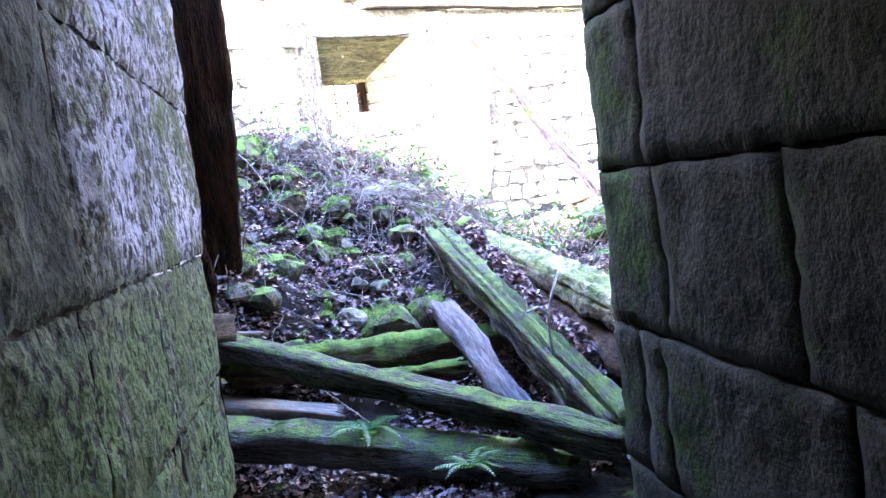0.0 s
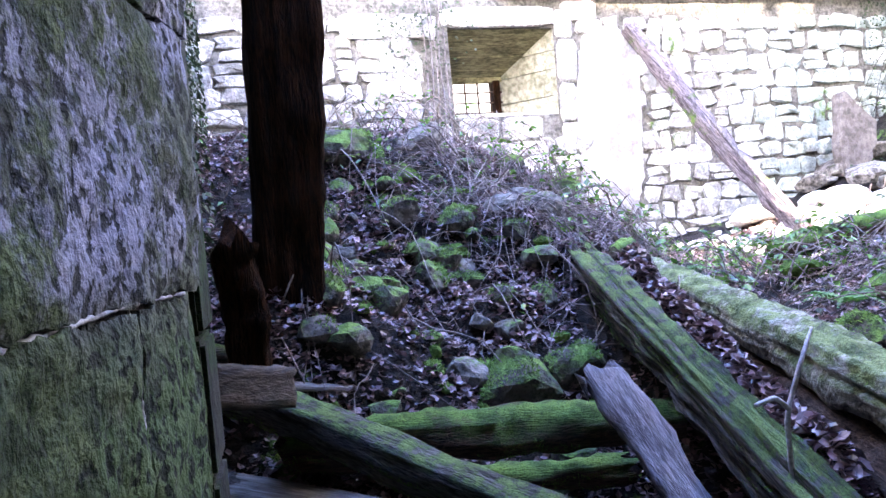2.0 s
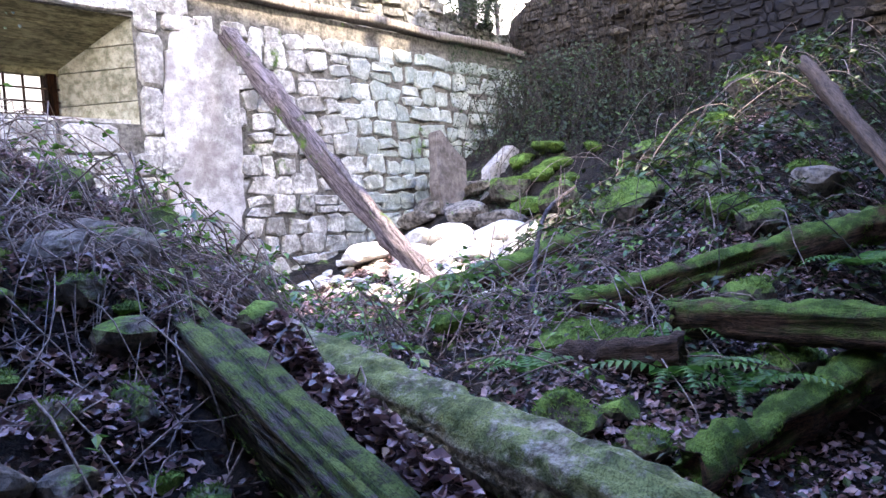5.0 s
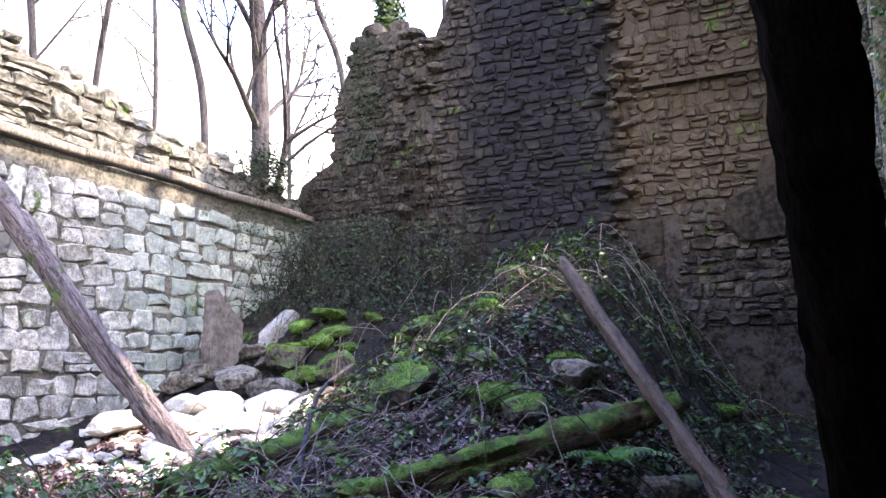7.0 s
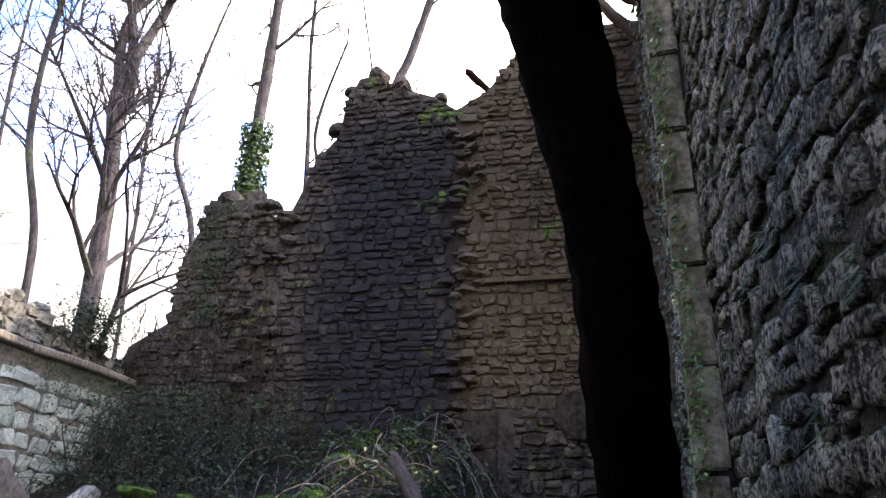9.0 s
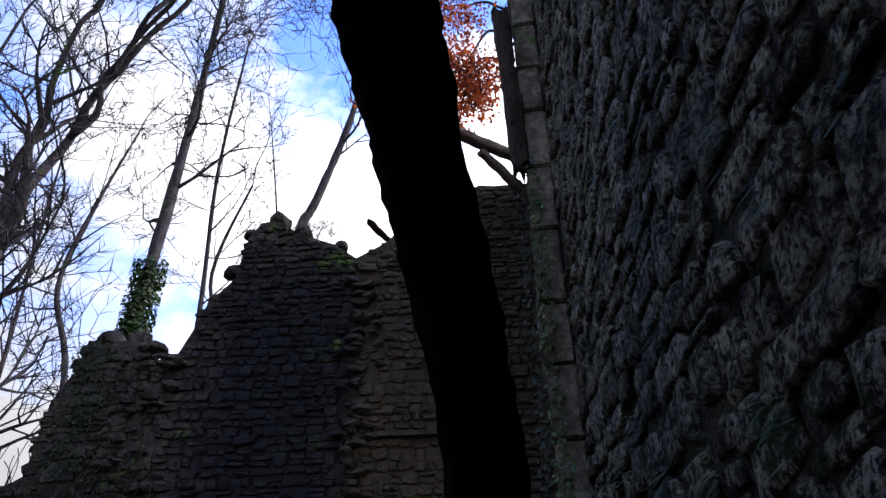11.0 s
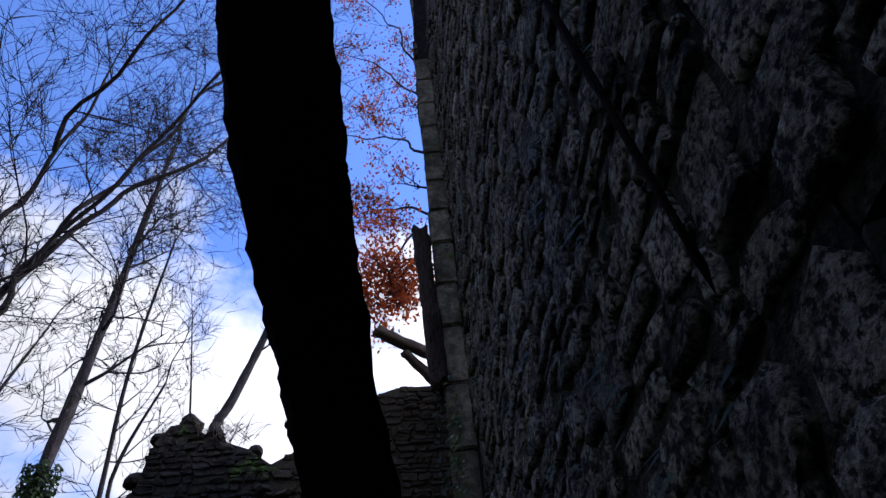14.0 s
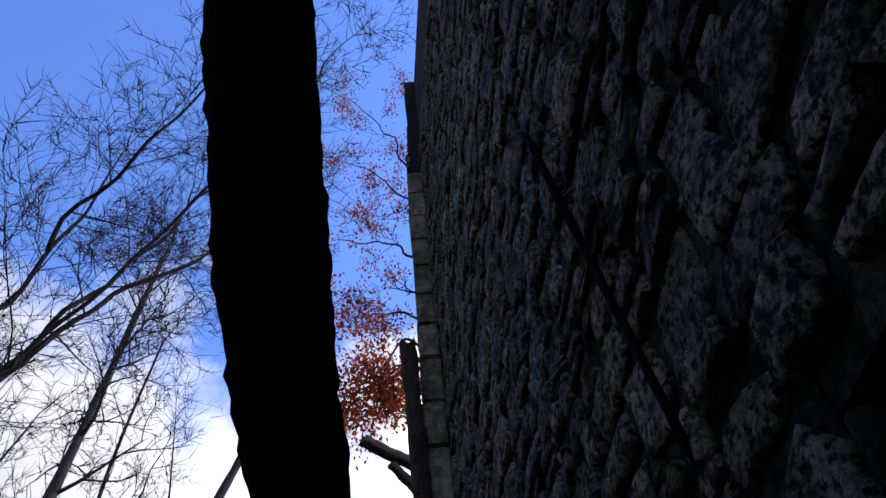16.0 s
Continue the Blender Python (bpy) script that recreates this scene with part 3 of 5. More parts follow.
lay(upper, "stone", M_RUBBLE, stone_shapes("stone", M_RUBBLE, 12, 5, bulge=0.7, skew=0.28), (0, NY + 0.3, 0), (1, 0, 0), (0, -1, 0), cells, 0.08, (9, 4.8), 140)

random.seed(33)
for k in range(26):
    a = rnd(5.5, 12.9)
    r = rnd(0.12, 0.24)
    ob = part("stone", rock_bm((r * rnd(1.0, 1.5), r, r * 0.7), 700 + k, subdiv=2), M_RUBBLE, upper)
    ob.location = (a, NY + 0.42 + rnd(-0.12, 0.12), line(up[2:], a) + r * 0.35)
    ob.rotation_euler = (rnd(-0.4, 0.4), rnd(-0.4, 0.4), rnd(0, 6.28))

# tall wall with the soot-blackened flue
prof = [(11.6, 4.5), (11.2, 5.3), (10.5, 5.7), (10.45, 6.4), (10.4, 7.0), (10.1, 7.6), (10.0, 8.2), (9.15, 8.15), (8.9, 7.9), (8.4, 7.5), (8.05, 8.3), (7.85, 8.9), (7.4, 9.4), (7.3, 10.2),
        (7.05, 10.7), (6.7, 10.75), (6.25, 10.4), (5.5, 10.1), (5.05, 9.75), (4.45, 10.1), (3.85, 10.9), (2.7, 11.35), (0.6, 11.4)]
outline = [(0.6, -0.5), (11.9, -0.5), (11.9, 4.5)] + prof
wall_e = tagged(part("wall_east", upright(outline, (EX, 0, 0), (0, 1, 0), (-1, 0, 0), 0.9), M_SOOTSHADE), "tall ruined rubble wall with a soot-blackened flue", "wall", kind="structure")


def keep_e(a, z, w, h):
    if a > 11.0 or a < 1.7:
        return False
    if z + h * 0.3 > line(prof, a) or z < 2.2 or (4.1 < a < 4.8 and z < 3.95):
        return False
    return not (4.6 < a < 5.2 and random.random() < 0.25) and not (8.35 < a < 8.95 and z > 3.2 and random.random() < 0.15)


cells = courses(1.7, 11.0, 2.2, 11.6, (0.12, 0.24), (0.13, 0.34), keep_e, 0.018)
lay(wall_e, "stone", M_SOOTSHADE, stone_shapes("stone", M_SOOTSHADE, 18, 11, bulge=0.7, skew=0.27), (EX, 0, 0), (0, 1, 0), (-1, 0, 0), cells, 0.055, (6.0, 6.0), wobble=4.5)
# loose stones along the broken top
random.seed(21)
for a, z, r in ((6.7, 10.85, 0.28), (7.2, 10.5, 0.22), (6.2, 10.5, 0.3), (7.4, 9.6, 0.3), (7.7, 9.0, 0.25), (9.6, 8.25, 0.3), (9.1, 8.2, 0.28), (8.85, 8.0, 0.3), (8.6, 7.6, 0.32), (8.3, 7.7, 0.3), (10.1, 7.8, 0.22), (5.4, 10.15, 0.2), (10.45, 6.2, 0.2)):
    ob = part("stone", rock_bm((r, r * 1.1, r * 0.75), random.randrange(999), subdiv=2), M_SOOTSHADE, wall_e)
    ob.location = (EX + 0.2, a, z)
jv, jf = [], []
for k in range(110):
    a, z, r = (random.gauss(4.9, 0.16), rnd(3.0, 9.8), rnd(0.07, 0.17)) if k < 60 else (random.gauss(8.65, 0.22), rnd(3.4, 7.8), rnd(0.07, 0.2))
    bm = rock_bm((r * 0.9, r * 1.4, r * 0.65), 900 + k, subdiv=1)
    bm.verts.index_update()
    b = len(jv)
    jv += [p.co + Vector((EX - 0.06 - rnd(0, 0.08), a, z)) for p in bm.verts]
    jf += [tuple(b + q.index for q in face.verts) for face in bm.faces]
    bm.free()
tagged(from_data("broken_stonework", jv, jf, M_SOOTSHADE, wall_e), kind="stuff")
# ledge course in the tall wall
bm = bmesh.new()
box(bm, (EX - 0.16, 2.2, 6.12), (EX + 0.05, 4.5, 6.2))
part("ledge", bm, M_SOOTSHADE, wall_e)

# dressed jamb and dark slot low in the tall wall
low_e = [(4.53, z + h / 2, 0.44, h) for z, h in ((1.9, 0.5), (2.42, 0.42), (2.86, 0.5), (3.38, 0.48))]
lay(wall_e, "block", M_LOWSTONE, stone_shapes("block", M_LOWSTONE, 9, 31, bulge=0.4, skew=0.22), (EX, 0, 0), (0, 1, 0), (-1, 0, 0), low_e, 0.11, (4, 3))
bm = upright([(2.3, 3.7), (2.25, 4.5), (2.5, 4.85), (2.8, 4.75), (2.95, 4.3), (3.3, 4.15), (3.45, 3.8), (3.1, 3.45), (2.6, 3.5)], (EX - 0.1, 0, 0), (0, 1, 0), (-1, 0, 0), 0.1)
bmesh.ops.bevel(bm, geom=bm.edges, offset=0.02, segments=2, affect="EDGES")
part("render_patch", bm, M_LOWSTONE, wall_e, "remnant of grey-brown render")

# wall with the doorway
S1, S2, S3, S4 = Vector((1.72, 2.12, 0)), Vector((4.75, 2.22, 0)), Vector((4.75, 2.35, 0)), Vector((13.4, 1.42, 0))
TOP_S = 11.6
u1, u2 = (S2 - S1).normalized(), (S4 - S3).normalized()
n1, n2 = Vector((-u1.y, u1.x, 0)), Vector((-u2.y, u2.x, 0))
L1, L2 = (S2 - S1).length, (S4 - S3).length
wall_s = tagged(part("wall_south", upright([(0, -0.5), (L1, -0.5), (L1, TOP_S), (0, TOP_S)], S1, u1, n1, 0.85), M_JOINT), "dark mossy rubble wall beside the doorway", "wall", kind="structure")
# Unseen opening, added and sized to throw the sun patch on the heap.
SUN_GAP = (2.9, 6.85, 4.9, 8.4)
bm = bmesh.new()
for pts in ([(0, -0.5), (SUN_GAP[0], -0.5), (SUN_GAP[0], TOP_S), (0, TOP_S)], [(SUN_GAP[1], -0.5), (L2, -0.5), (L2, TOP_S), (SUN_GAP[1], TOP_S)],
            [(SUN_GAP[0], -0.5), (SUN_GAP[1], -0.5), (SUN_GAP[1], SUN_GAP[2]), (SUN_GAP[0], SUN_GAP[2])], [(SUN_GAP[0], SUN_GAP[3]), (SUN_GAP[1], SUN_GAP[3]), (SUN_GAP[1], TOP_S), (SUN_GAP[0], TOP_S)]):
    piece = upright(pts, S3, u2, n2, 1.1)
    me = bpy.data.meshes.new("tmp")
    piece.to_mesh(me)
    bm.from_mesh(me)
    piece.free()
    bpy.data.meshes.remove(me)
wall_s2 = tagged(part("wall_south_far", bm, M_DARKMORTAR), "tall rubble wall with an unseen opening added to admit the sun", "wall", kind="structure")
cells = courses(-2.3, L1, 0.2, 9.5, (0.09, 0.21), (0.11, 0.26), lambda a, z, w, h: a - w / 2 > (0.0 if z - h / 2 < 2.8 else -2.3) and a - w / 2 < L1 - 0.05, 0.02)
lay(wall_s, "stone", M_DARKWALL, stone_shapes("stone", M_DARKWALL, 18, 17, bulge=0.4, skew=0.32), S1, u1, n1, cells, 0.026, (0.8, 3.5), smooth=True, wobble=6)
cells = courses(0, L2, 0.6, 11.2, (0.18, 0.32), (0.22, 0.6), lambda a, z, w, h: not (SUN_GAP[0] - w / 2 < a < SUN_GAP[1] + w / 2 and SUN_GAP[2] - h / 2 < z < SUN_GAP[3] + h / 2) and a - w / 2 > 0.36, 0.02)
lay(wall_s2, "stone", M_DARKWALL, stone_shapes("stone", M_RUBBLE, 10, 19, bulge=0.5), S3, u2, n2, cells, 0.05, (1.0, 4.5), 200)

quoins, zq, kq = [], 0.5, 0
while zq < 9.0:
    hq = rnd(0.34, 0.5)
    wq = 0.46 if kq % 2 else 0.4
    quoins.append((wq / 2 + 0.01, zq + hq / 2, wq - 0.012, hq - 0.012))
    zq, kq = zq + hq, kq + 1
for a, z, w, h in quoins:
    e = rnd(0.008, 0.022)
    bm = upright([(-e, z - h / 2), (a + w / 2, z - h / 2), (a + w / 2, z + h / 2), (-e, z + h / 2)], S3 + n2 * rnd(0.035, 0.05), u2, n2, 0.155)
    bmesh.ops.bevel(bm, geom=bm.edges, offset=0.012, segments=2, affect="EDGES")
    part("quoin", bm, M_QUOIN, wall_s2)
# doorway passage: two sides of ashlar, vault slab and the wall over it
D = Vector((0.285, 0.958, 0)).normalized()
NR, NL = Vector((-D.y, D.x, 0)), Vector((D.y, -D.x, 0))
PR, PL = Vector((1.72, 2.12, 0)), Vector((0.22, 2.35, 0))
back = 4.2


def plan(p, side, lo, hi, thick):
    a, b = p + D * lo, p + D * hi
    return [(a.x, a.y), (b.x, b.y), (b.x - side.x * thick, b.y - side.y * thick), (a.x - side.x * thick, a.y - side.y * thick)]


pass_r = tagged(part("wall_passage_east", prism(plan(PR - NR * 0.02, NR, -back, 0.0, 0.55), -0.5, 2.8), M_DARKMORTAR), "dark ashlar side wall of the doorway passage", "wall", kind="structure")
pass_l = tagged(part("wall_passage_west", prism(plan(PL - NL * 0.001, NL, -back, 0.55, 0.75), -0.5, 3.6), M_DARKMORTAR), "limewashed ashlar side wall of the doorway passage", "wall", kind="structure")
bm = prism([(-2.2, -2.2), (1.9, -2.2), (2.6, 2.1), (1.72, 2.112), (-0.8, 2.06)], 2.8, TOP_S)
tagged(part("wall_south_over_door", bm, M_JOINT), "wall mass over the doorway", "wall", kind="structure")
# Added out of view to shut off light from behind the passage.
bm = prism([(-2.6, -2.2), (1.6, -2.6), (1.6, -2.2), (-2.6, -1.8)], -0.5, 3.0)
tagged(part("wall_passage_end", bm, M_DARKMORTAR), "unseen end wall added to keep light out of the passage", "wall", kind="structure")
wall_w = tagged(part("wall_west", prism([(0.3, 3.05), (0.3, NY), (-0.9, NY), (-0.9, 2.0), (0.0, 2.0)], -0.5, 4.6), M_DARKMORTAR), "ivy-hung west wall of rubble", "wall", kind="structure")
cells = courses(0, 7.8, 0.3, 4.5, (0.18, 0.3), (0.25, 0.55), lambda a, z, w, h: True)
lay(wall_w, "stone", M_DARKWALL, stone_shapes("stone", M_RUBBLE, 6, 23), (0.3, 3.1, 0), (0, 1, 0), (1, 0, 0), cells, 0.05, (3, 2), 120)


def ashlar(wall, p, side, rows, mat, seed, gap=0.014, worn=0.004, relief=1.0, step=0.045):
    """Large squared blocks with open joints: rows of (low, high, joints along the passage)."""
    rg = random.Random(seed)
    for low, high, joints in rows:
        for a, b in zip(joints, joints[1:]):
            w, h = b - a - gap, high - low - gap
            nu, nz = max(2, int(w / step)), max(2, int(h / step))
            bm = bmesh.new()
            grid = []
            for k in range(nz + 1):
                row = []
                for i in range(nu + 1):
                    s, z = a + gap / 2 + w * i / nu, low + gap / 2 + h * k / nz
                    edge = i in (0, nu) or k in (0, nz)
                    q = p + D * s + Vector((0, 0, z))
                    d = 0.018 + relief * (0.016 * noise.noise(q * 2.6 + Vector((seed, 0, 0))) + 0.012 * noise.noise(q * 8)) + 0.012 * relief ** 0.5 * noise.noise(Vector((q.x * 26, q.y * 26, q.z * 13)))
                    if edge:
                        d -= worn
                        q += D * rg.uniform(-0.008, 0.008) + Vector((0, 0, rg.uniform(-0.008, 0.008)))
                    row.append(bm.verts.new(q + side * d))
                grid.append(row)
            rim = []
            for k in range(nz):
                for i in range(nu):
                    bm.faces.new((grid[k][i], grid[k][i + 1], grid[k + 1][i + 1], grid[k + 1][i]))
            if relief < 1:
                for e in bm.edges:
                    e.smooth = not e.is_boundary
            ex = bmesh.ops.extrude_edge_only(bm, edges=[e for e in bm.edges if e.is_boundary])
            bmesh.ops.translate(bm, vec=-side * (0.4 if b > 0.5 else 0.06), verts=[v for v in ex["geom"] if isinstance(v, bmesh.types.BMVert)])
            bmesh.ops.recalc_face_normals(bm, faces=bm.faces)
            part("block", bm, mat, wall, smooth=True)


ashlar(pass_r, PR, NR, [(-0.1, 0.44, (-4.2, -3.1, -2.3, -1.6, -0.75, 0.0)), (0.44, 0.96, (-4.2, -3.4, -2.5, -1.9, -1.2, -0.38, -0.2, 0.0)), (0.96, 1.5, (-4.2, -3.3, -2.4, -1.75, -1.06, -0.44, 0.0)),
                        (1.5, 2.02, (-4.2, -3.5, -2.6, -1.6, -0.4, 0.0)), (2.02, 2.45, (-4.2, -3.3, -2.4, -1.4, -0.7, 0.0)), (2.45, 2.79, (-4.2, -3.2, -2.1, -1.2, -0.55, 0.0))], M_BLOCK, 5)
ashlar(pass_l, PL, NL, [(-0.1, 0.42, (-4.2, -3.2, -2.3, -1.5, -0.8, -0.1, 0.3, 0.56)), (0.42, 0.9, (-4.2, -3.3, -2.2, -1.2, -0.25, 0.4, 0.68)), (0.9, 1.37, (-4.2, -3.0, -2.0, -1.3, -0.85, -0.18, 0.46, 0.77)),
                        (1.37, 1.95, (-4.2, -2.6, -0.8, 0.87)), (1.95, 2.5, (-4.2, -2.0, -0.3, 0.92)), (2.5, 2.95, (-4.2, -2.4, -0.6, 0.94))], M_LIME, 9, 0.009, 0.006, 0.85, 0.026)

# lime run out of the joints of the limewashed side
for line in ([(-0.185, 0.55), (-0.17, 0.8), (-0.19, 1.05), (-0.175, 1.37)], [(-0.2, 1.37), (0.1, 1.365), (0.4, 1.375), (0.72, 1.37)], [(-0.78, 1.38), (-0.8, 1.55), (-0.79, 1.8), (-0.81, 1.95)], [(0.42, 0.9), (0.45, 1.1), (0.44, 1.37)]):
    pts = [PL + D * s + NL * 0.009 + Vector((0, 0, z)) for s, z in line]
    under(limb("mortar", pts, [0.003, 0.005, 0.003, 0.004][:len(pts)], M_PLASTER, steps=90, sides=8, rough=0.006, freq=45), pass_l)

# ---- timbers ----
def beam(name, a, b, half, mat, label, category="beam", square=0.8, rough=0.03, groove=0.04, sides=16, flat=1.0, bend=(0, 0, 0), end=0.12, taper=1.0, steps=30):
    a, b = Vector(a), Vector(b)
    mid = (a + b) / 2 + Vector(bend)
    root = thing(name, (b.x, b.y, b.z - half))
    v, f = sweep([a, mid, b], [half, half * (1 + taper) / 2, half * taper], steps=steps, sides=sides, square=square, rough=rough, freq=5.0, groove=groove, flat=flat, cap_noise=end)
    m = Matrix.Translation(b) @ (a - b).to_track_quat("Z", "Y").to_matrix().to_4x4()
    back_m = m.inverted()
    body = from_data("body", [back_m @ p for p in v], f, mat, smooth=True)
    body.matrix_basis = m
    under(body, root)
    return tagged(root, label, category)


beam("fallen_beam", (2.85, 6.05, 1.20), (2.18, 2.75, 0.26), 0.105, M_GREENWOOD, "long squared timber beam, mossy and deeply weathered, fallen on rubble", square=1.0, sides=44, groove=0.13, steps=44)
beam("fallen_log", (3.55, 6.5, 0.98), (2.62, 2.9, 0.66), 0.14, M_PALEWOOD, "pale lichen-covered log lying across the rubble", "log", square=0.4, groove=0.06, rough=0.035, sides=36, flat=0.85, steps=80, bend=(0.02, 0, 0.03))
beam("rotten_log", (3.2, 4.9, 0.6), (2.6, 2.7, 0.36), 0.2, M_ROTWOOD, "rotten reddish-brown log under the pale log", "log", square=0.2, rough=0.07, groove=0.08, steps=70)
beam("diagonal_timber", (0.52, 4.75, 0.80), (2.08, 2.62, 0.26), 0.075, M_GREENWOOD, "slim mossy timber lying diagonally across the hollow", square=1.0, sides=24, groove=0.04)
beam("mossy_log", (0.7, 4.52, 0.58), (2.45, 4.3, 0.48), 0.11, M_LOGMOSS, "log thickly capped with bright green moss", "log", square=0.2, steps=70)
beam("small_log", (1.42, 4.12, 0.42), (2.05, 4.08, 0.38), 0.06, M_LOGMOSS, "short mossy log in the hollow", "log", square=0.1)
beam("low_log", (0.4, 4.05, 0.40), (2.0, 2.85, 0.10), 0.14, M_GREENWOOD, "low leaf-strewn log in front of the hollow", "log", square=0.5, flat=0.7, steps=70)
beam("grey_board", (0.45, 4.45, 0.48), (1.25, 4.2, 0.26), 0.12, M_PLANK, "grey board lying on edge in the hollow", "board", square=0.95, flat=0.3, groove=0.0, rough=0.008)
beam("short_plank", (1.93, 4.03, 0.80), (2.1, 3.3, 0.06), 0.1, M_GREYWOOD, "short splintered grey plank propped upright", "plank", square=0.9, flat=0.45, groove=0.03, end=0.2)
prop = beam("propped_timber", (6.5, 10.9, 4.05), (7.05, 8.15, 0.75), 0.115, M_PROP, "weathered timber leaning against the pale wall", square=0.6, rough=0.05, groove=0.06, bend=(-0.03, 0.02, -0.06))
under(limb("splinter", [(6.87, 8.55, 1.33), (6.80, 8.95, 1.84), (6.70, 9.5, 2.5)], [0.02, 0.035, 0.012], M_GREYWOOD, steps=16, sides=8, square=0.6, rough=0.01), prop)
beam("leaning_stick", (8.0, 4.65, 2.65), (5.6, 3.0, 0.69), 0.06, M_POLE, "brown pole leaning on the bank", "pole", square=0.5)
beam("mossy_log_on_bank", (3.85, 4.05, 0.50), (5.9, 3.5, 0.78), 0.10, M_LOGMOSS, "moss-covered log on the bank", "log", square=0.2, rough=0.06, groove=0.09, steps=70)
beam("bank_log", (5.2, 5.35, 0.92), (6.9, 3.6, 1.42), 0.11, M_LOGMOSS, "dark log with a mossy top on the bank", "log", square=0.4, rough=0.05, groove=0.08, steps=70)
beam("far_log", (5.0, 6.6, 0.95), (7.3, 5.9, 1.4), 0.11, M_LOGMOSS, "fallen log among brambles", "log", square=0.2)

beam("buried_timber", (6.15, 6.5, 1.08), (6.1, 4.8, 1.06), 0.075, M_ROTWOOD, "dark rotten timber half buried across the bank", "timber", square=0.8, rough=0.04, groove=0.06, steps=50)
beam("dark_timber", (5.0, 4.6, 0.93), (5.05, 3.2, 0.9), 0.10, M_LOGMOSS, "thick dark rotten timber with a mossy top lying across the bank", "timber", square=0.9, rough=0.04, groove=0.07, steps=50)
beam("red_log", (4.55, 5.05, 0.74), (4.65, 4.4, 0.82), 0.085, M_ROTWOOD, "short reddish rotten log between mossy stones", "log", square=0.2, rough=0.05, groove=0.06, steps=40)

# charred post, and a leaning timber toned black for its silhouette
post = thing("post", (0.93, 5.4, 0.7))
under(limb("shaft", [(0.82, 5.3, 0.6), (0.85, 5.3, 1.3), (0.92, 5.3, 2.4), (0.97, 5.33, 4.6)], [0.165, 0.165, 0.19, 0.19], M_DARKPOST, steps=60, sides=40, square=1.0, rough=0.02, freq=5, groove=0.035, cap_noise=0.2), post)
tagged(post, "broad charred brown timber post standing upright", "post")
trunk2 = thing("leaning_post", (4.05, 2.62, 0.9))
under(limb("shaft", [(4.15, 2.6, 0.75), (3.85, 2.68, 1.92), (3.5, 2.75, 2.95), (3.16, 2.92, 3.78), (2.62, 3.03, 4.35), (2.0, 3.12, 5.2), (1.75, 3.2, 6.0)], [0.13, 0.135, 0.14, 0.16, 0.20, 0.215, 0.21], M_SILHOUETTE, steps=110, sides=22, square=0.3, rough=0.022, freq=11, groove=0.03), trunk2)
tagged(trunk2, "crooked timber leaning out from the wall, toned black as a silhouette", "post")

# wall plate on the coping
plate = thing("wall_plate", (8.0, 10.98, COPE))
for a, b, z in ((4.6, 7.9, 0.0), (7.86, 10.6, 0.01), (10.5, 13.2, -0.01)):
    under(limb("plank", [(a, 10.98, COPE + 0.07 + z), ((a + b) / 2, 10.96, COPE + 0.085 + z), (b, 10.99, COPE + 0.06 + z)], [0.11, 0.115, 0.1], M_PLANK, steps=24, sides=12, square=0.9, flat=0.55, rough=0.02, groove=0.02), plate)
tagged(plate, "weathered timber plate along the wall top", "beam")

# ---- stones ----
def stone(x, y, z, r, mat, seed, label, category="stone", squash=0.75, group="", sink=0.35, turn=None, stretch=1.0, subdiv=3):
    ob = part("stone", rock_bm((r * stretch, r, r * squash), seed, subdiv=subdiv), mat, smooth=False)
    ob.location = (x, y, z + r * squash * (1 - sink) - 0.02)
    ob.rotation_euler = (rnd(-0.25, 0.25), rnd(-0.25, 0.25), rnd(0, 6.28) if turn is None else turn)
    return tagged(ob, label, category, group)


random.seed(4)
fuzzy = []
MOSSY = ((1.48, 7.05, 0.24), (1.72, 7.09, 0.17), (1.91, 6.76, 0.09), (1.73, 6.3, 0.14), (1.71, 5.78, 0.16), (1.35, 5.4, 0.11), (1.13, 5.79, 0.14), (2.08, 5.44, 0.09), (2.05, 5.91, 0.11), (2.3, 5.0, 0.17), (1.9, 4.85, 0.22),
         (1.56, 5.17, 0.06), (2.38, 5.5, 0.11), (1.42, 5.62, 0.11), (1.0, 5.22, 0.12), (1.91, 5.95, 0.11), (1.2, 6.5, 0.13))
for k, (x, y, r) in enumerate(MOSSY):
    fuzzy.append(stone(x, y, height(x, y), r, M_MOSSROCK, 40 + k, "rough stone topped with green moss among dead leaves", squash=0.8, group="mossy stones on the mound", sink=0.3))
for k, (x, y, r) in enumerate(((2.48, 6.33, 0.2), (1.66, 4.98, 0.15), (2.02, 5.23, 0.11), (2.02, 6.0, 0.1), (1.57, 5.93, 0.09), (1.88, 5.29, 0.08), (2.9, 6.9, 0.18), (2.2, 7.4, 0.2), (1.3, 6.1, 0.08))):
    stone(x, y, height(x, y), r, M_ROCK, 80 + k, "bare brown-grey stone lying on the mound", group="bare stones on the mound", sink=0.4)
def clear_of_logs(x, y, r):
    return (y > 6.2 or abs(x - 2.85 - (y - 6.05) * 0.203) > 0.13 + r) and (y > 6.6 or abs(x - 3.55 - (y - 6.5) * 0.258) > 0.16 + r)


for k in range(110):
    x, y = rnd(0.7, 3.4), rnd(4.6, 8.2)
    r = rnd(0.04, 0.16)
    if not clear_of_logs(x, y, r):
        continue
    ob = stone(x, y, height(x, y), r, random.choice((M_ROCK, M_MOSSROCK, M_MOSSROCK, M_MOSSROCK, M_MOSSROCK)), 200 + k, "small stone half buried in leaf litter", group="small stones on the mound", sink=0.4, subdiv=2)
    if k % 2:
        fuzzy.append(ob)
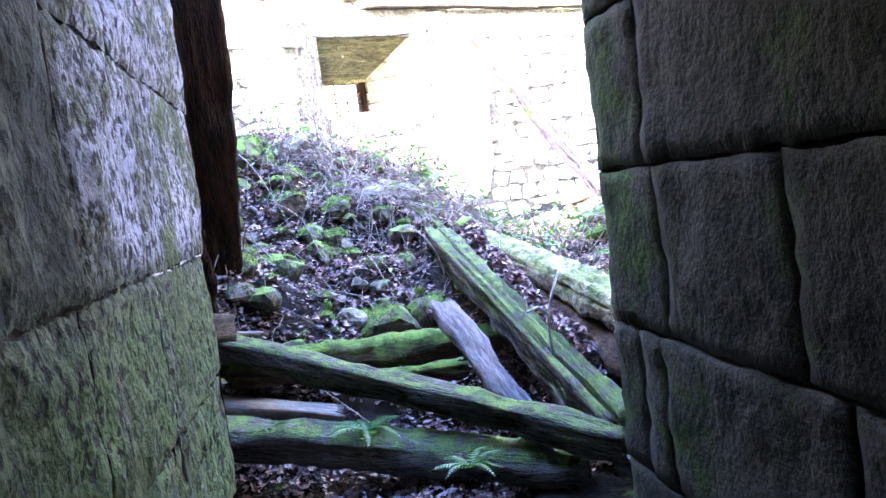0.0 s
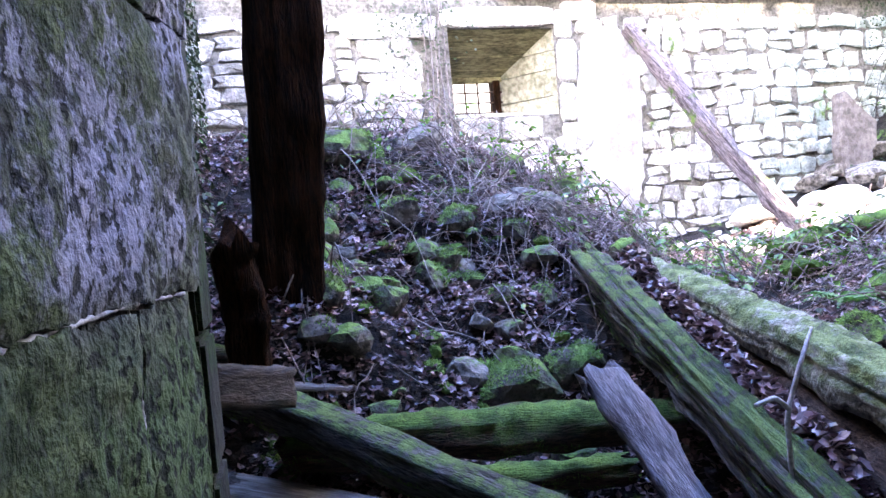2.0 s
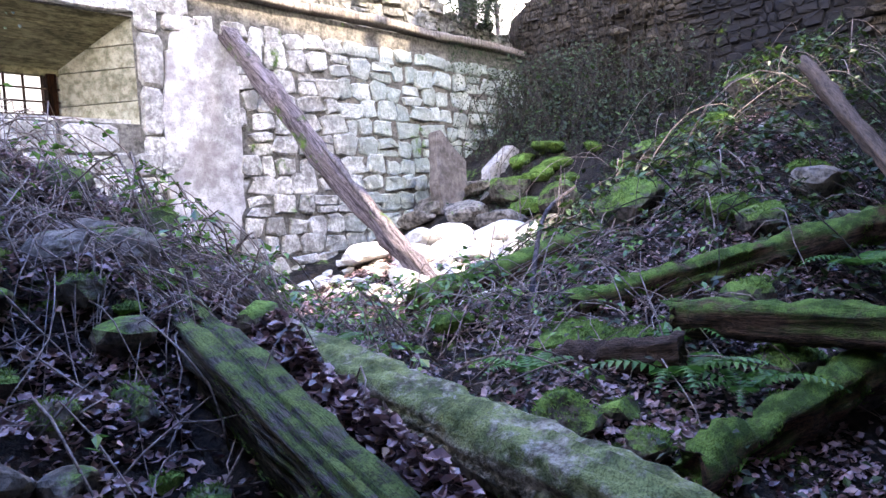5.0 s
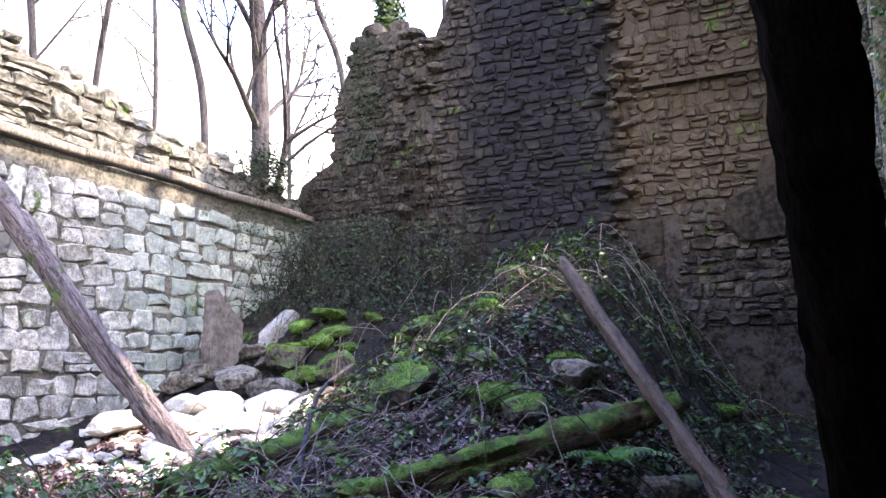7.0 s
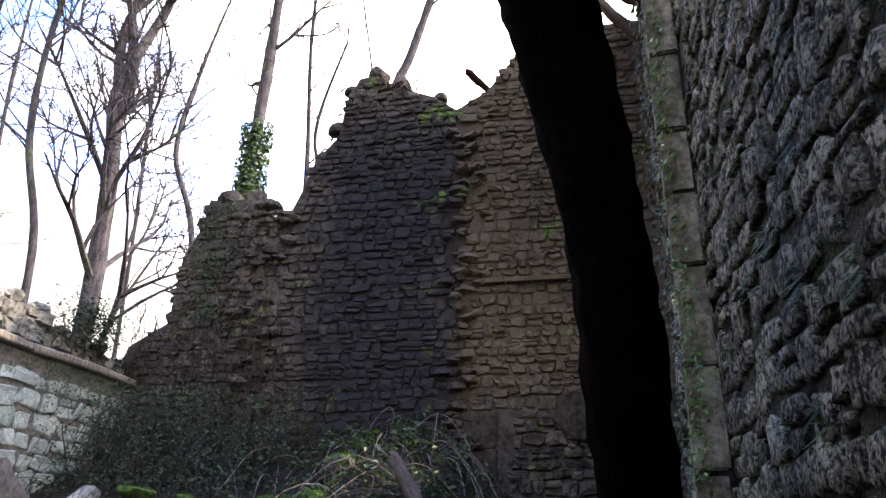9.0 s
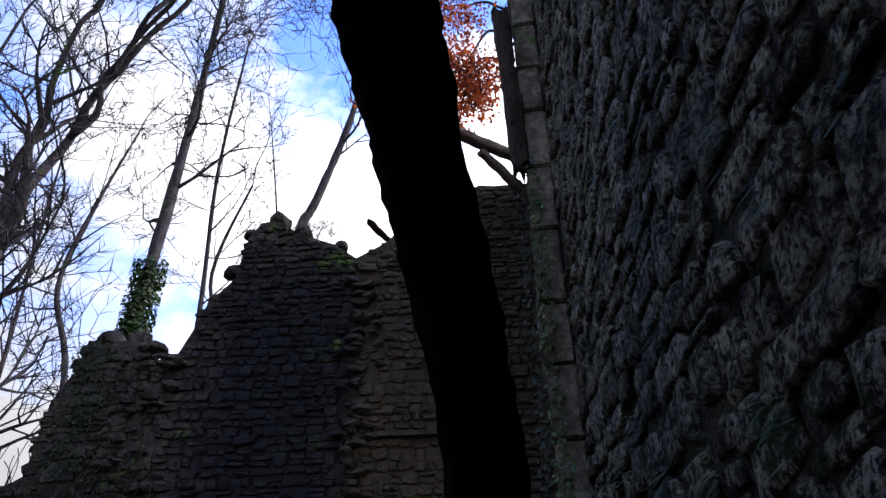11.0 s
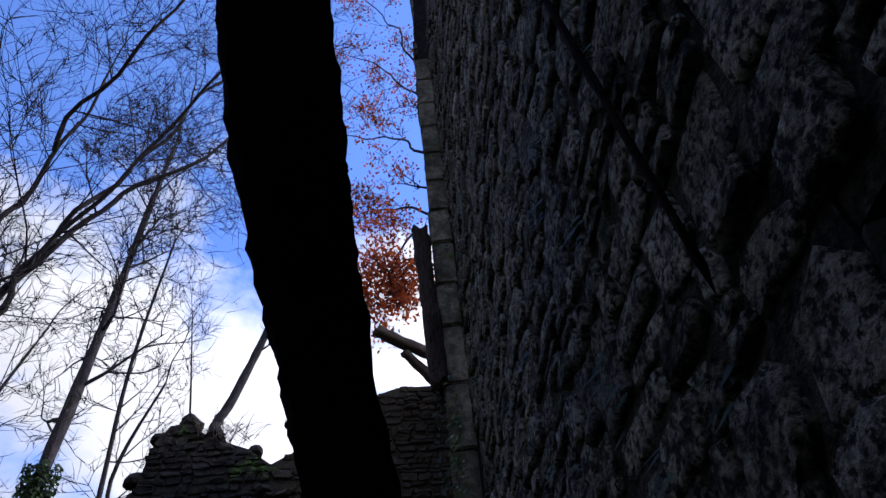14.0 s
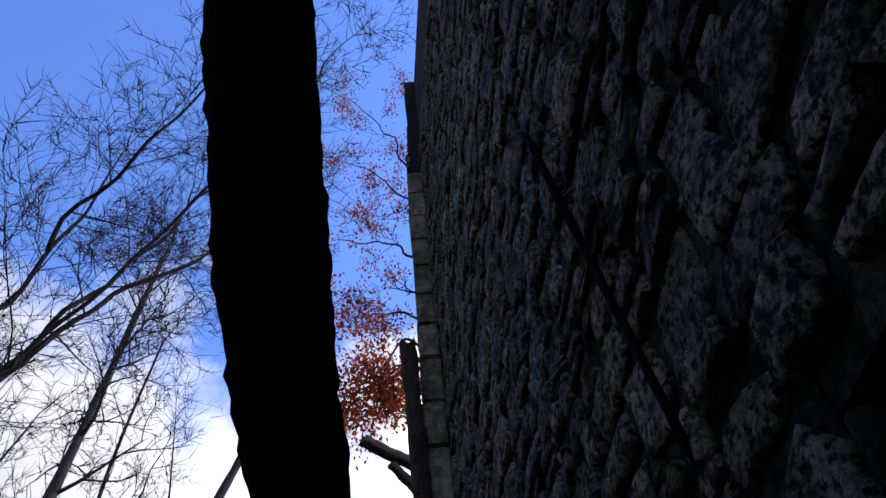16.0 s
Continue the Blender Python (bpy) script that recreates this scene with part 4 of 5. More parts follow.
for k in range(48):
    x, y = rnd(0.9, 3.2), rnd(4.7, 7.6)
    r = rnd(0.04, 0.11)
    if not clear_of_logs(x, y, r):
        continue
    fuzzy.append(stone(x, y, height(x, y), r, M_MOSS, 460 + k, "cushion of bright green moss on the mound", "moss", group="moss cushions on the mound", squash=0.6, sink=0.4, subdiv=2))
for k in range(26):
    x, y = rnd(3.7, 11.5), rnd(3.3, 7.8)
    r = rnd(0.1, 0.26)
    fuzzy.append(stone(x, y, height(x, y), r, M_MOSS, 500 + k, "hummock of green moss on the bank", "moss", group="moss hummocks on the bank", squash=0.5, sink=0.45, subdiv=2, stretch=1.4))
for k in range(12):
    x, y = rnd(9.5, 11.8), rnd(7.2, 9.7)
    fuzzy.append(stone(x, y, height(x, y), rnd(0.14, 0.3), M_MOSS, 560 + k, "hummock of green moss on the bank", "moss", group="moss hummocks on the bank", squash=0.5, sink=0.45, subdiv=2, stretch=1.4))
for k, (x, y, r) in enumerate(((3.94, 4.64, 0.17), (3.95, 4.28, 0.12), (6.86, 5.74, 0.3), (4.12, 4.5, 0.11), (5.66, 4.43, 0.17), (5.14, 4.04, 0.2), (5.24, 3.81, 0.2), (6.84, 5.81, 0.22), (9.41, 5.6, 0.26), (10.0, 9.14, 0.4), (9.5, 8.0, 0.36),
                               (7.29, 5.28, 0.22), (6.61, 4.65, 0.22), (10.7, 7.39, 0.34), (8.6, 6.4, 0.3), (4.7, 3.9, 0.15))):
    fuzzy.append(stone(x, y, height(x, y), r, M_MOSSROCK, 300 + k, "stone cushioned with bright moss on the bank", group="mossy stones on the bank", squash=0.7, sink=0.4))
for k, (x, y, r) in enumerate(((9.7, 10.5, 0.3), (9.36, 9.64, 0.36), (10.36, 10.35, 0.17), (9.23, 8.9, 0.31), (8.7, 7.75, 0.34), (7.54, 4.44, 0.24), (6.81, 3.74, 0.24), (8.23, 4.99, 0.14), (7.27, 4.19, 0.2), (10.2, 10.6, 0.2), (9.3, 10.5, 0.24),
                               (10.1, 9.9, 0.22), (9.75, 10.0, 0.2), (9.9, 9.5, 0.18))):
    stone(x, y, height(x, y), r, M_ROCK, 340 + k, "tumbled grey building stone on the heap", group="tumbled stones", squash=0.65, stretch=1.3, sink=0.3)
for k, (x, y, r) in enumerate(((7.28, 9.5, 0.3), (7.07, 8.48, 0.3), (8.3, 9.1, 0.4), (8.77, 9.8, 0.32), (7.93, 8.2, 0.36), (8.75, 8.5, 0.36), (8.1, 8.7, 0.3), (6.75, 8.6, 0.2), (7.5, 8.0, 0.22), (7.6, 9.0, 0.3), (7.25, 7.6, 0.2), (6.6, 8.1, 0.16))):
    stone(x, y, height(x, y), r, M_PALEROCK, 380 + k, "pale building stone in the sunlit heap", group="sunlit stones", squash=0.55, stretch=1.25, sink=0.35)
# two slabs on the heap
for pts, y, thick, lean, mat, lab in (([(9.55, 1.6), (9.57, 2.1), (9.66, 2.5), (9.73, 2.86), (9.84, 2.9), (10.05, 2.66), (10.33, 2.42), (10.30, 2.26), (10.2, 1.6)], 10.25, 0.2, 0.12, M_SLABDARK, "pointed grey-brown stone slab standing on end by the wall"),
                                      ([(10.2, 1.95), (10.34, 2.26), (11.1, 2.66), (11.27, 2.57), (10.7, 1.95)], 9.8, 0.2, 0.2, M_SLAB, "pale grey stone slab tilted on the heap")):
    bm = upright(pts, (0, y, 0), (1, 0, 0), (0, -1, 0), thick)
    bmesh.ops.bevel(bm, geom=bm.edges, offset=0.02, segments=2, affect="EDGES")
    bmesh.ops.triangulate(bm, faces=bm.faces)
    bmesh.ops.subdivide_edges(bm, edges=[e for e in bm.edges if e.calc_length() > 0.2], cuts=2, use_grid_fill=True)
    for p in bm.verts:
        p.co += Vector((noise.noise(p.co * 5), noise.noise(p.co * 5 + Vector((7, 0, 0))), noise.noise(p.co * 5 + Vector((0, 7, 0))))) * 0.015 + Vector((0, lean * (p.co.z - 2.2), 0))
    tagged(part("stone_slab", bm, mat), lab, "stone slab")
# chips and small rubble in the sun
random.seed(51)
v, f = [], []
for k in range(420):
    x, y = rnd(6.2, 9.0), rnd(6.9, 10.0)
    r = rnd(0.03, 0.13)
    bm = rock_bm((r * rnd(0.9, 1.5), r, r * 0.6), 600 + k, subdiv=1)
    b = len(v)
    m = Matrix.Translation((x, y, height(x, y) + r * 0.25)) @ Euler((rnd(-0.4, 0.4), rnd(-0.4, 0.4), rnd(0, 6.3))).to_matrix().to_4x4()
    bm.verts.index_update()
    v += [m @ p.co for p in bm.verts]
    f += [tuple(b + q.index for q in face.verts) for face in bm.faces]
    bm.free()
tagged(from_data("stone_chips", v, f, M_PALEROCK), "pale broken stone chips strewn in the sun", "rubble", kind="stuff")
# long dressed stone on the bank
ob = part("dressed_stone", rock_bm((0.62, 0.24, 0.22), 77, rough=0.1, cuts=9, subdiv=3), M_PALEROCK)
ob.location, ob.rotation_euler = (8.25, 7.75, height(8.25, 7.75) + 0.24), (0.1, -0.2, 0.35)
tagged(ob, "long pale dressed stone tilted in the sun", "stone")

# iron grille and hanging stems at the window
grille = thing("window_grille", (4.35, NY + 0.82, 2.92))
for k in range(4):
    x = 4.02 + k * 0.2
    under(limb("bar", [(x, NY + 0.82, 2.9), (x, NY + 0.82, 3.55)], [0.017, 0.017], M_IRON, sides=6), grille)
for k in range(3):
    z = 3.03 + k * 0.15
    under(limb("crossbar", [(3.9, NY + 0.81, z), (4.85, NY + 0.81, z)], [0.013, 0.013], M_IRON, sides=6), grille)
bm = bmesh.new()
box(bm, (4.66, NY + 0.76, 2.92), (4.76, NY + 0.88, 3.5))
under(part("jamb_board", bm, M_DARKPOST), grille)
tagged(grille, "rusted iron bar grille in the window", "grille")
stems = thing("ivy_stems", (3.55, NY - 0.05, 2.4))
for k in range(5):
    x = 3.38 + k * 0.07
    under(limb("stem", [(x + rnd(-0.02, 0.02), NY - 0.085, 2.2), (x + rnd(-0.03, 0.03), NY - 0.09, 3.0), (x + rnd(-0.03, 0.03), NY - 0.09, 3.7), (x + rnd(-0.06, 0.06), NY - 0.085, 4.45)], [0.013, 0.012, 0.011, 0.009], M_GREYWOOD, steps=16, sides=7, rough=0.012, freq=9), stems)
tagged(stems, "old grey climber stems up the window jamb", "vine")

# broken post and wedge stone beside the doorway
beam("broken_post", (0.57, 4.3, 1.44), (0.585, 4.3, 0.97), 0.085, M_DARKPOST, "short broken timber post with splintered top", "post", square=0.85, end=0.25)
beam("timber_block", (0.40, 4.12, 0.96), (0.70, 4.35, 0.88), 0.08, M_BROWNBLOCK, "squared brown timber offcut under the broken post", "timber", square=1.0, sides=32, rough=0.012, groove=0.0, end=0.03, steps=14)
pier = thing("stone_pier", (0.42, 3.32, 0))
random.seed(6)
zc = 0.0
while zc < 3.2:
    hc = rnd(0.34, 0.52)
    bm = prism([(0.30, 3.2), (0.46, 3.18 + rnd(-0.01, 0.01)), (0.48, 3.44), (0.30, 3.46)], zc + 0.006, zc + hc - 0.006)
    bmesh.ops.bevel(bm, geom=bm.edges, offset=0.012, segments=2, affect="EDGES")
    under(part("block", bm, M_BLOCK, smooth=False), pier)
    zc += hc
tagged(pier, "slim green-stained stone pier behind the doorway jamb", "pier")
v, f = [], []
for pts in ([(2.30, 3.42, 0.5), (2.28, 3.40, 0.72), (2.33, 3.38, 0.9), (2.42, 3.42, 1.0)], [(2.29, 3.40, 0.74), (2.20, 3.36, 0.80), (2.12, 3.36, 0.79)]):
    sv, sf = sweep(pts, [0.010, 0.009, 0.008, 0.005][:len(pts)], sides=6, steps=10, rough=0.004, freq=20)
    b = len(v)
    v += sv
    f += [tuple(b + i for i in q) for q in sf]
tagged(from_data("forked_twig", v, f, M_STICK, smooth=True), "pale forked twig standing by the mossy beam", "twig")
beam("rail", (0.4, 5.0, 0.95), (1.5, 5.25, 0.78), 0.035, M_GREENWOOD, "thin rotten rail half buried in leaves", "rail", square=0.6)
beam("edge_board", (0.35, 4.75, 0.86), (1.3, 4.95, 0.66), 0.06, M_PLANK, "grey board on edge at the mound's foot", "board", square=0.9, flat=0.3, rough=0.01, groove=0.0)
beam("wall_timber", (4.71, 2.47, 6.32), (4.74, 2.42, 4.9), 0.06, M_POLE, "old brown timber standing against the wall edge", "timber", square=0.8, flat=0.7, rough=0.015, groove=0.04, end=0.15)
# rafters fallen on the corner
beam("rafter", (12.1, 3.05, 11.95), (12.6, 1.3, 11.2), 0.11, M_POLE, "broken rafter lodged on the wall corner", "rafter", square=0.8)
beam("rafter", (12.3, 2.5, 11.5), (12.6, 1.5, 10.4), 0.09, M_POLE, "broken rafter lodged on the wall corner", "rafter", square=0.8)
beam("rafter_stub", (EX + 0.1, 4.85, 10.7), (EX + 0.3, 4.3, 10.1), 0.07, M_DARKPOST, "charred stub of a rafter on the broken wall", "rafter", square=0.6)
beam("wall_pole", (1.98, 2.24, 4.1), (1.86, 2.24, 2.9), 0.010, M_DARKPOST, "thin pole fixed along the wall face", "pole", square=0.3, rough=0.004, groove=0.0)


# ---- small growth ----
def soup(name, mat, label, category, v, f, parent=None, smooth=False):
    return tagged(from_data(name, v, f, mat, parent, smooth), label, category, kind="stuff")


def put_leaf(v, f, p, size, nrm, spin, fold=0.25, long=1.5):
    n = Vector(nrm).normalized()
    a = n.orthogonal().normalized()
    a = Matrix.Rotation(spin, 3, n) @ a
    b = n.cross(a)
    k = len(v)
    up = n * size * fold
    v += [p - a * size * long * 0.5, p + b * size * 0.42 + up - a * size * 0.1, p + a * size * long * 0.55 + n * size * fold * rnd(-0.4, 0.8), p - b * size * 0.42 + up - a * size * 0.1]
    f += [(k, k + 2, k + 1), (k, k + 3, k + 2)]


def sheet_leaf(v, f, p, size, nrm, spin):
    """A curled leaf of six corners."""
    n = Vector(nrm).normalized()
    a = Matrix.Rotation(spin, 3, n) @ n.orthogonal().normalized()
    b = n.cross(a)
    k = len(v)
    c1, c2, c3 = rnd(-0.3, 0.5), rnd(-0.3, 0.5), rnd(0.0, 0.5)
    v += [p - a * size, p - a * size * 0.3 + b * size * 0.55 + n * size * c1, p + a * size * 0.4 + b * size * 0.5 + n * size * c2, p + a * size * 1.05 + n * size * c3,
          p + a * size * 0.4 - b * size * 0.5 + n * size * c1, p - a * size * 0.3 - b * size * 0.55 + n * size * c2, p + n * size * -0.08]
    f += [(k + 6, k + i, k + (i + 1) % 6) for i in range(6)]


random.seed(9)
v, f = [], []
while len(v) < 7 * 66000:
    x, y = rnd(0.35, 8.5), rnd(2.9, 9.5)
    near = x < 3.6 and y < 8.6
    if not near and random.random() < 0.5:
        continue
    clump = noise.noise(Vector((x * 1.7, y * 1.7, 20)))
    if random.random() > 0.72 + 1.0 * clump:
        continue
    if abs(height(x + 0.05, y) - height(x - 0.05, y)) + abs(height(x, y + 0.05) - height(x, y - 0.05)) > 0.6:
        continue
    s = rnd(0.012, 0.032)
    sheet_leaf(v, f, Vector((x, y, height(x, y) + rnd(0.005, 0.05))), s, (rnd(-0.7, 0.7), rnd(-0.7, 0.7), 1), rnd(0, 6.28))
# leaves caught between the two logs
for _ in range(2600):
    y = rnd(3.0, 5.9)
    x = 2.99 + (y - 5.5) * 0.245 + random.gauss(0, 0.085)
    sheet_leaf(v, f, Vector((x, y, height(x, y) + rnd(0.01, 0.06))), rnd(0.02, 0.045), (rnd(-0.8, 0.8), rnd(-0.8, 0.8), 1), rnd(0, 6.28))
soup("leaf_litter", M_LITTER, "drift of dead brown and purplish leaves", "leaves", v, f)


def fuzz(obs, per, size, name, label, mat=M_MOSS):
    """Short moss fronds standing on the upward faces of stones and logs."""
    v, f = [], []
    for ob in obs:
        mw = ob.matrix_world if ob.parent is None else ob.parent.matrix_world @ ob.matrix_parent_inverse @ ob.matrix_basis
        me = ob.data
        for p in me.polygons:
            n = (mw.to_3x3() @ p.normal).normalized()
            c = mw @ p.center
            if n.z < 0.15 or noise.noise(c * 3.0) + n.z * 0.6 < 0.3:
                continue
            co = [mw @ me.vertices[i].co for i in p.vertices]
            count = per * p.area * (mw.median_scale ** 2)
            count = int(count) + (random.random() < count % 1)
            for _ in range(min(count, 60)):
                a, b = random.random(), random.random()
                if a + b > 1:
                    a, b = 1 - a, 1 - b
                q = co[0] + (co[1] - co[0]) * a + (co[2] - co[0]) * b if len(co) == 3 or random.random() < 0.5 else co[0] + (co[2] - co[0]) * a + (co[3] - co[0]) * b
                d = (n + Vector((rnd(-0.9, 0.9), rnd(-0.9, 0.9), rnd(-0.3, 0.6)))).normalized() * size * rnd(0.5, 1.3)
                t = d.orthogonal().normalized() * size * 0.3
                k = len(v)
                v += [q - t, q + t, q + d]
                f.append((k, k + 1, k + 2))
    ob = from_data(name, v, f, mat)
    ob["label"] = label
    return ob if name == "moss" else tagged(ob, label, "moss", kind="stuff")


bpy.context.view_layer.update()
fuzz(fuzzy, 5500, 0.022, "moss_cushions", "soft green moss fronds covering the stones")
for n in ("mossy_log", "diagonal_timber", "mossy_log_on_bank", "small_log", "bank_log", "fallen_beam", "fallen_log", "low_log"):
    log = bpy.data.objects[n]
    under(fuzz(list(log.children), 4000 if n in ("fallen_log", "low_log") else 30000 if n != "fallen_beam" else 9000, 0.03 if "bank" in n else 0.02, "moss", "short green moss along the top"), log)


def stem_line(v, f, pts, r0, r1, sides=4, steps=8):
    sv, sf = sweep(pts, [r0 + (r1 - r0) * i / (len(pts) - 1) for i in range(len(pts))], sides=sides, steps=steps)
    k = len(v)
    v += sv
    f += [tuple(k + i for i in q) for q in sf]


def brambles(name, count, region, length, lift, leaf_share, r=0.005, mat=M_TWIG, label="tangle of bare bramble stems", leaf_size=(0.025, 0.05), droop=1.0):
    v, f, lv, lf = [], [], [], []
    for _ in range(count):
        x, y = rnd(region[0], region[1]), rnd(region[2], region[3])
        a, ln = rnd(0, 6.28), rnd(*length)
        hop = rnd(*lift)
        pts = []
        for i in range(5):
            s = i / 4
            px, py = x + math.cos(a) * ln * s + rnd(-0.06, 0.06), y + math.sin(a) * ln * s + rnd(-0.06, 0.06)
            pts.append(Vector((px, py, max(height(px, py), 0) + hop * math.sin(math.pi * min(1, s * droop + 0.02)) + 0.01)))
        stem_line(v, f, pts, r * rnd(0.7, 1.5), r * 0.5)
        for p, q in zip(pts[1:], pts[2:]):
            for _ in range(3):
                if random.random() < leaf_share:
                    c = p + (q - p) * random.random()
                    for _ in range(3):
                        put_leaf(lv, lf, c + Vector((rnd(-0.04, 0.04), rnd(-0.04, 0.04), rnd(-0.02, 0.05))), rnd(*leaf_size), (rnd(-0.8, 0.8), rnd(-0.8, 0.8), 0.8), rnd(0, 6.28), 0.15, 1.4)
    soup(name, mat, label, "brambles", v, f, smooth=True)
    if lv:
        soup(name + "_leaves", M_BANKLEAF if mat is M_SHADETWIG else M_GREENLEAF, "scattered green bramble leaves", "leaves", lv, lf)


random.seed(31)
brambles("crest_brambles", 130, (1.0, 3.8, 6.6, 9.0), (0.5, 1.6), (0.08, 0.5), 0.12)
brambles("mound_twigs", 80, (0.8, 3.0, 4.8, 7.2), (0.3, 1.0), (0.0, 0.15), 0.01, r=0.004, label="dry twigs strewn over the leaves")
brambles("pale_vines", 26, (0.8, 3.0, 4.7, 7.4), (0.5, 1.3), (0.05, 0.3), 0.0, r=0.005, mat=M_TWIG, label="long pale dead vine stems over the mound")
brambles("hollow_brambles", 130, (3.2, 5.4, 5.4, 8.6), (0.4, 1.3), (0.12, 0.5), 0.5, leaf_size=(0.03, 0.062))
brambles("brush_pile", 310, (2.2, 3.4, 6.0, 7.1), (0.4, 1.1), (0.02, 0.22), 0.0, r=0.004, label="brushwood of dry brown twigs above the beam")
brambles("right_brambles", 210, (4.4, 7.2, 4.4, 7.4), (0.5, 1.6), (0.02, 0.25), 0.15)
brambles("bank_brambles", 440, (6.5, 12.6, 3.2, 7.3), (0.5, 1.8), (0.05, 0.45), 0.45, r=0.006, leaf_size=(0.035, 0.075), mat=M_SHADETWIG)
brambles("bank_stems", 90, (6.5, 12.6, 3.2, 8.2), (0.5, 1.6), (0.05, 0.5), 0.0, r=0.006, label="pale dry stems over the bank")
brambles("corner_brambles", 330, (11.2, 13.0, 7.2, 10.9), (0.6, 1.7), (0.1, 1.2), 0.12, r=0.006, leaf_size=(0.03, 0.07), mat=M_SHADETWIG)


def hanging(name, count, at, low, high, r, label, leaf=0.0):
    """Dead creepers hanging on a wall face: at(a) gives the place on the face."""
    v, f = [], []
    for _ in range(count):
        a, z = random.random(), rnd(*high)
        drop = rnd(*low)
        pts = []
        for i in range(6):
            p = Vector(at(a + rnd(-0.03, 0.03)))
            pts.append(Vector((p.x + rnd(-0.06, 0.02), p.y + rnd(-0.05, 0.05), z - drop * i / 5)))
        stem_line(v, f, pts, r, r * 0.6)
    soup(name, M_SHADETWIG, label, "creeper", v, f, smooth=True)


hanging("dead_creeper", 130, lambda a: (EX - 0.12 - 0.3 * random.random(), 8.0 + 3.0 * a, 0), (0.8, 2.4), (3.5, 6.3), 0.008, "dead creeper stems hanging on the dark wall")
hanging("right_creeper", 40, lambda a: (EX - 0.14, 2.4 + 2.8 * a, 0), (0.5, 2.0), (5.0, 9.5), 0.007, "dead creeper stems on the brown wall")


v, f = [], []
for k in range(70):
    p = Vector((EX + rnd(-0.1, 0.35), rnd(5.4, 6.7), 10.3 + rnd(0, 0.15)))
    d = Vector((rnd(-0.5, 0.1), rnd(-0.7, 0.7), rnd(0.2, 0.7)))
    stem_line(v, f, [p, p + d * 0.5, p + d * 0.8 + Vector((0, 0, -0.12))], 0.008, 0.004, 3, 4)
soup("dry_grass_tuft", M_TWIG, "pale dry grass sprouting on the wall top", "grass", v, f)


def ivy(name, count, place, size, label, mat=M_IVY):
    v, f = [], []
    for _ in range(count):
        p, n = place()
        put_leaf(v, f, Vector(p), rnd(*size), Vector(n) + Vector((rnd(-0.6, 0.6), rnd(-0.6, 0.6), rnd(-0.3, 0.6))), rnd(0, 6.28), 0.2, 1.2)
    return soup(name, mat, label, "ivy", v, f)


def cloud(c, s):
    return Vector([random.gauss(m, d) for m, d in zip(c, s)])


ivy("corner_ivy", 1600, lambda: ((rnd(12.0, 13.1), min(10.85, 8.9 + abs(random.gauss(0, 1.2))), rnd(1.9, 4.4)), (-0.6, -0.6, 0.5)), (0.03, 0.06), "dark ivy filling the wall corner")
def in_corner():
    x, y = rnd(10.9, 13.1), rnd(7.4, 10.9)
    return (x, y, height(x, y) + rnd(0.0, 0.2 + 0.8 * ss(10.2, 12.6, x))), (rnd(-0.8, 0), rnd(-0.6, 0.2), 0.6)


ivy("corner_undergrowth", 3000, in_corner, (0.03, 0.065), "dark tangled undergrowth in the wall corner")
ivy("wall_ivy", 900, lambda: ((rnd(10.8, 13.0), NY - 0.1, 4.6 - abs(random.gauss(0, 0.7))), (0, -1, 0.3)), (0.025, 0.05), "ivy leaves creeping over pale stones")
def on_bank():
    x, y = rnd(3.4, 12.8), rnd(3.0, 7.4)
    if random.random() < 0.25:
        x, y = rnd(9.4, 12.8), rnd(7.0, 10.2)
    if noise.noise(Vector((x * 1.1, y * 1.1, 40))) < -0.05 or (x < 6 and random.random() < 0.5):
        x, y = rnd(6.5, 12.8), rnd(3.2, 7.6)
    return (x, y, height(x, y) + rnd(0.01, 0.16)), (rnd(-0.5, 0.2), rnd(-0.4, 0.4), 0.8)


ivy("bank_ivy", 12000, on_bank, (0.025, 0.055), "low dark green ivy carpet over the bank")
ivy("corner_creeper", 700, lambda: (lambda z: ((4.72 + random.gauss(0, 0.06) + 0.05 * math.sin(z * 4), 2.32 + rnd(0, 0.08), z), (-0.5, 1, 0.3)))(rnd(1.6, 4.9)), (0.02, 0.04), "bright green ivy climbing the joint of two walls", M_GREENLEAF)
ivy("coping_bush", 2600, lambda: (cloud((12.0, 11.12, 5.35), (0.42, 0.16, 0.24)), (0, -0.5, 0.7)), (0.03, 0.07), "dark evergreen bush on the wall top")
ivy("stub_ivy", 900, lambda: ((EX - 0.1, random.gauss(9.75, 0.28), rnd(5.6, 8.1)), (-1, 0, 0.3)), (0.03, 0.06), "ivy on the broken end of the tall wall")
v, f = [], []
for k in range(46):
    x, z = rnd(1.75, 4.1), rnd(0.8, 4.6)
    for _ in range(14):
        a = rnd(0, 6.28)
        d = Vector((math.cos(a) * 0.6, 0.7, math.sin(a) * 0.6 - 0.1)) * rnd(0.04, 0.09)
        p = Vector((x + rnd(-0.05, 0.05), 2.2, z + rnd(-0.05, 0.05)))
        t = d.orthogonal().normalized() * 0.006
        b = len(v)
        v += [p - t, p + t, p + d + t * 0.4 - Vector((0, 0, 0.015))]
        f.append((b, b + 1, b + 2))
soup("wall_tufts", M_BANKLEAF, "small tufts of moss and fern in the wall joints", "moss", v, f)
ivy("edge_ivy", 900, lambda: ((4.8 + random.gauss(0, 0.1), 2.41 + rnd(0, 0.05), rnd(1.0, 6.4)), (-0.3, 1, 0.3)), (0.02, 0.042), "trailing ivy down the wall edge")
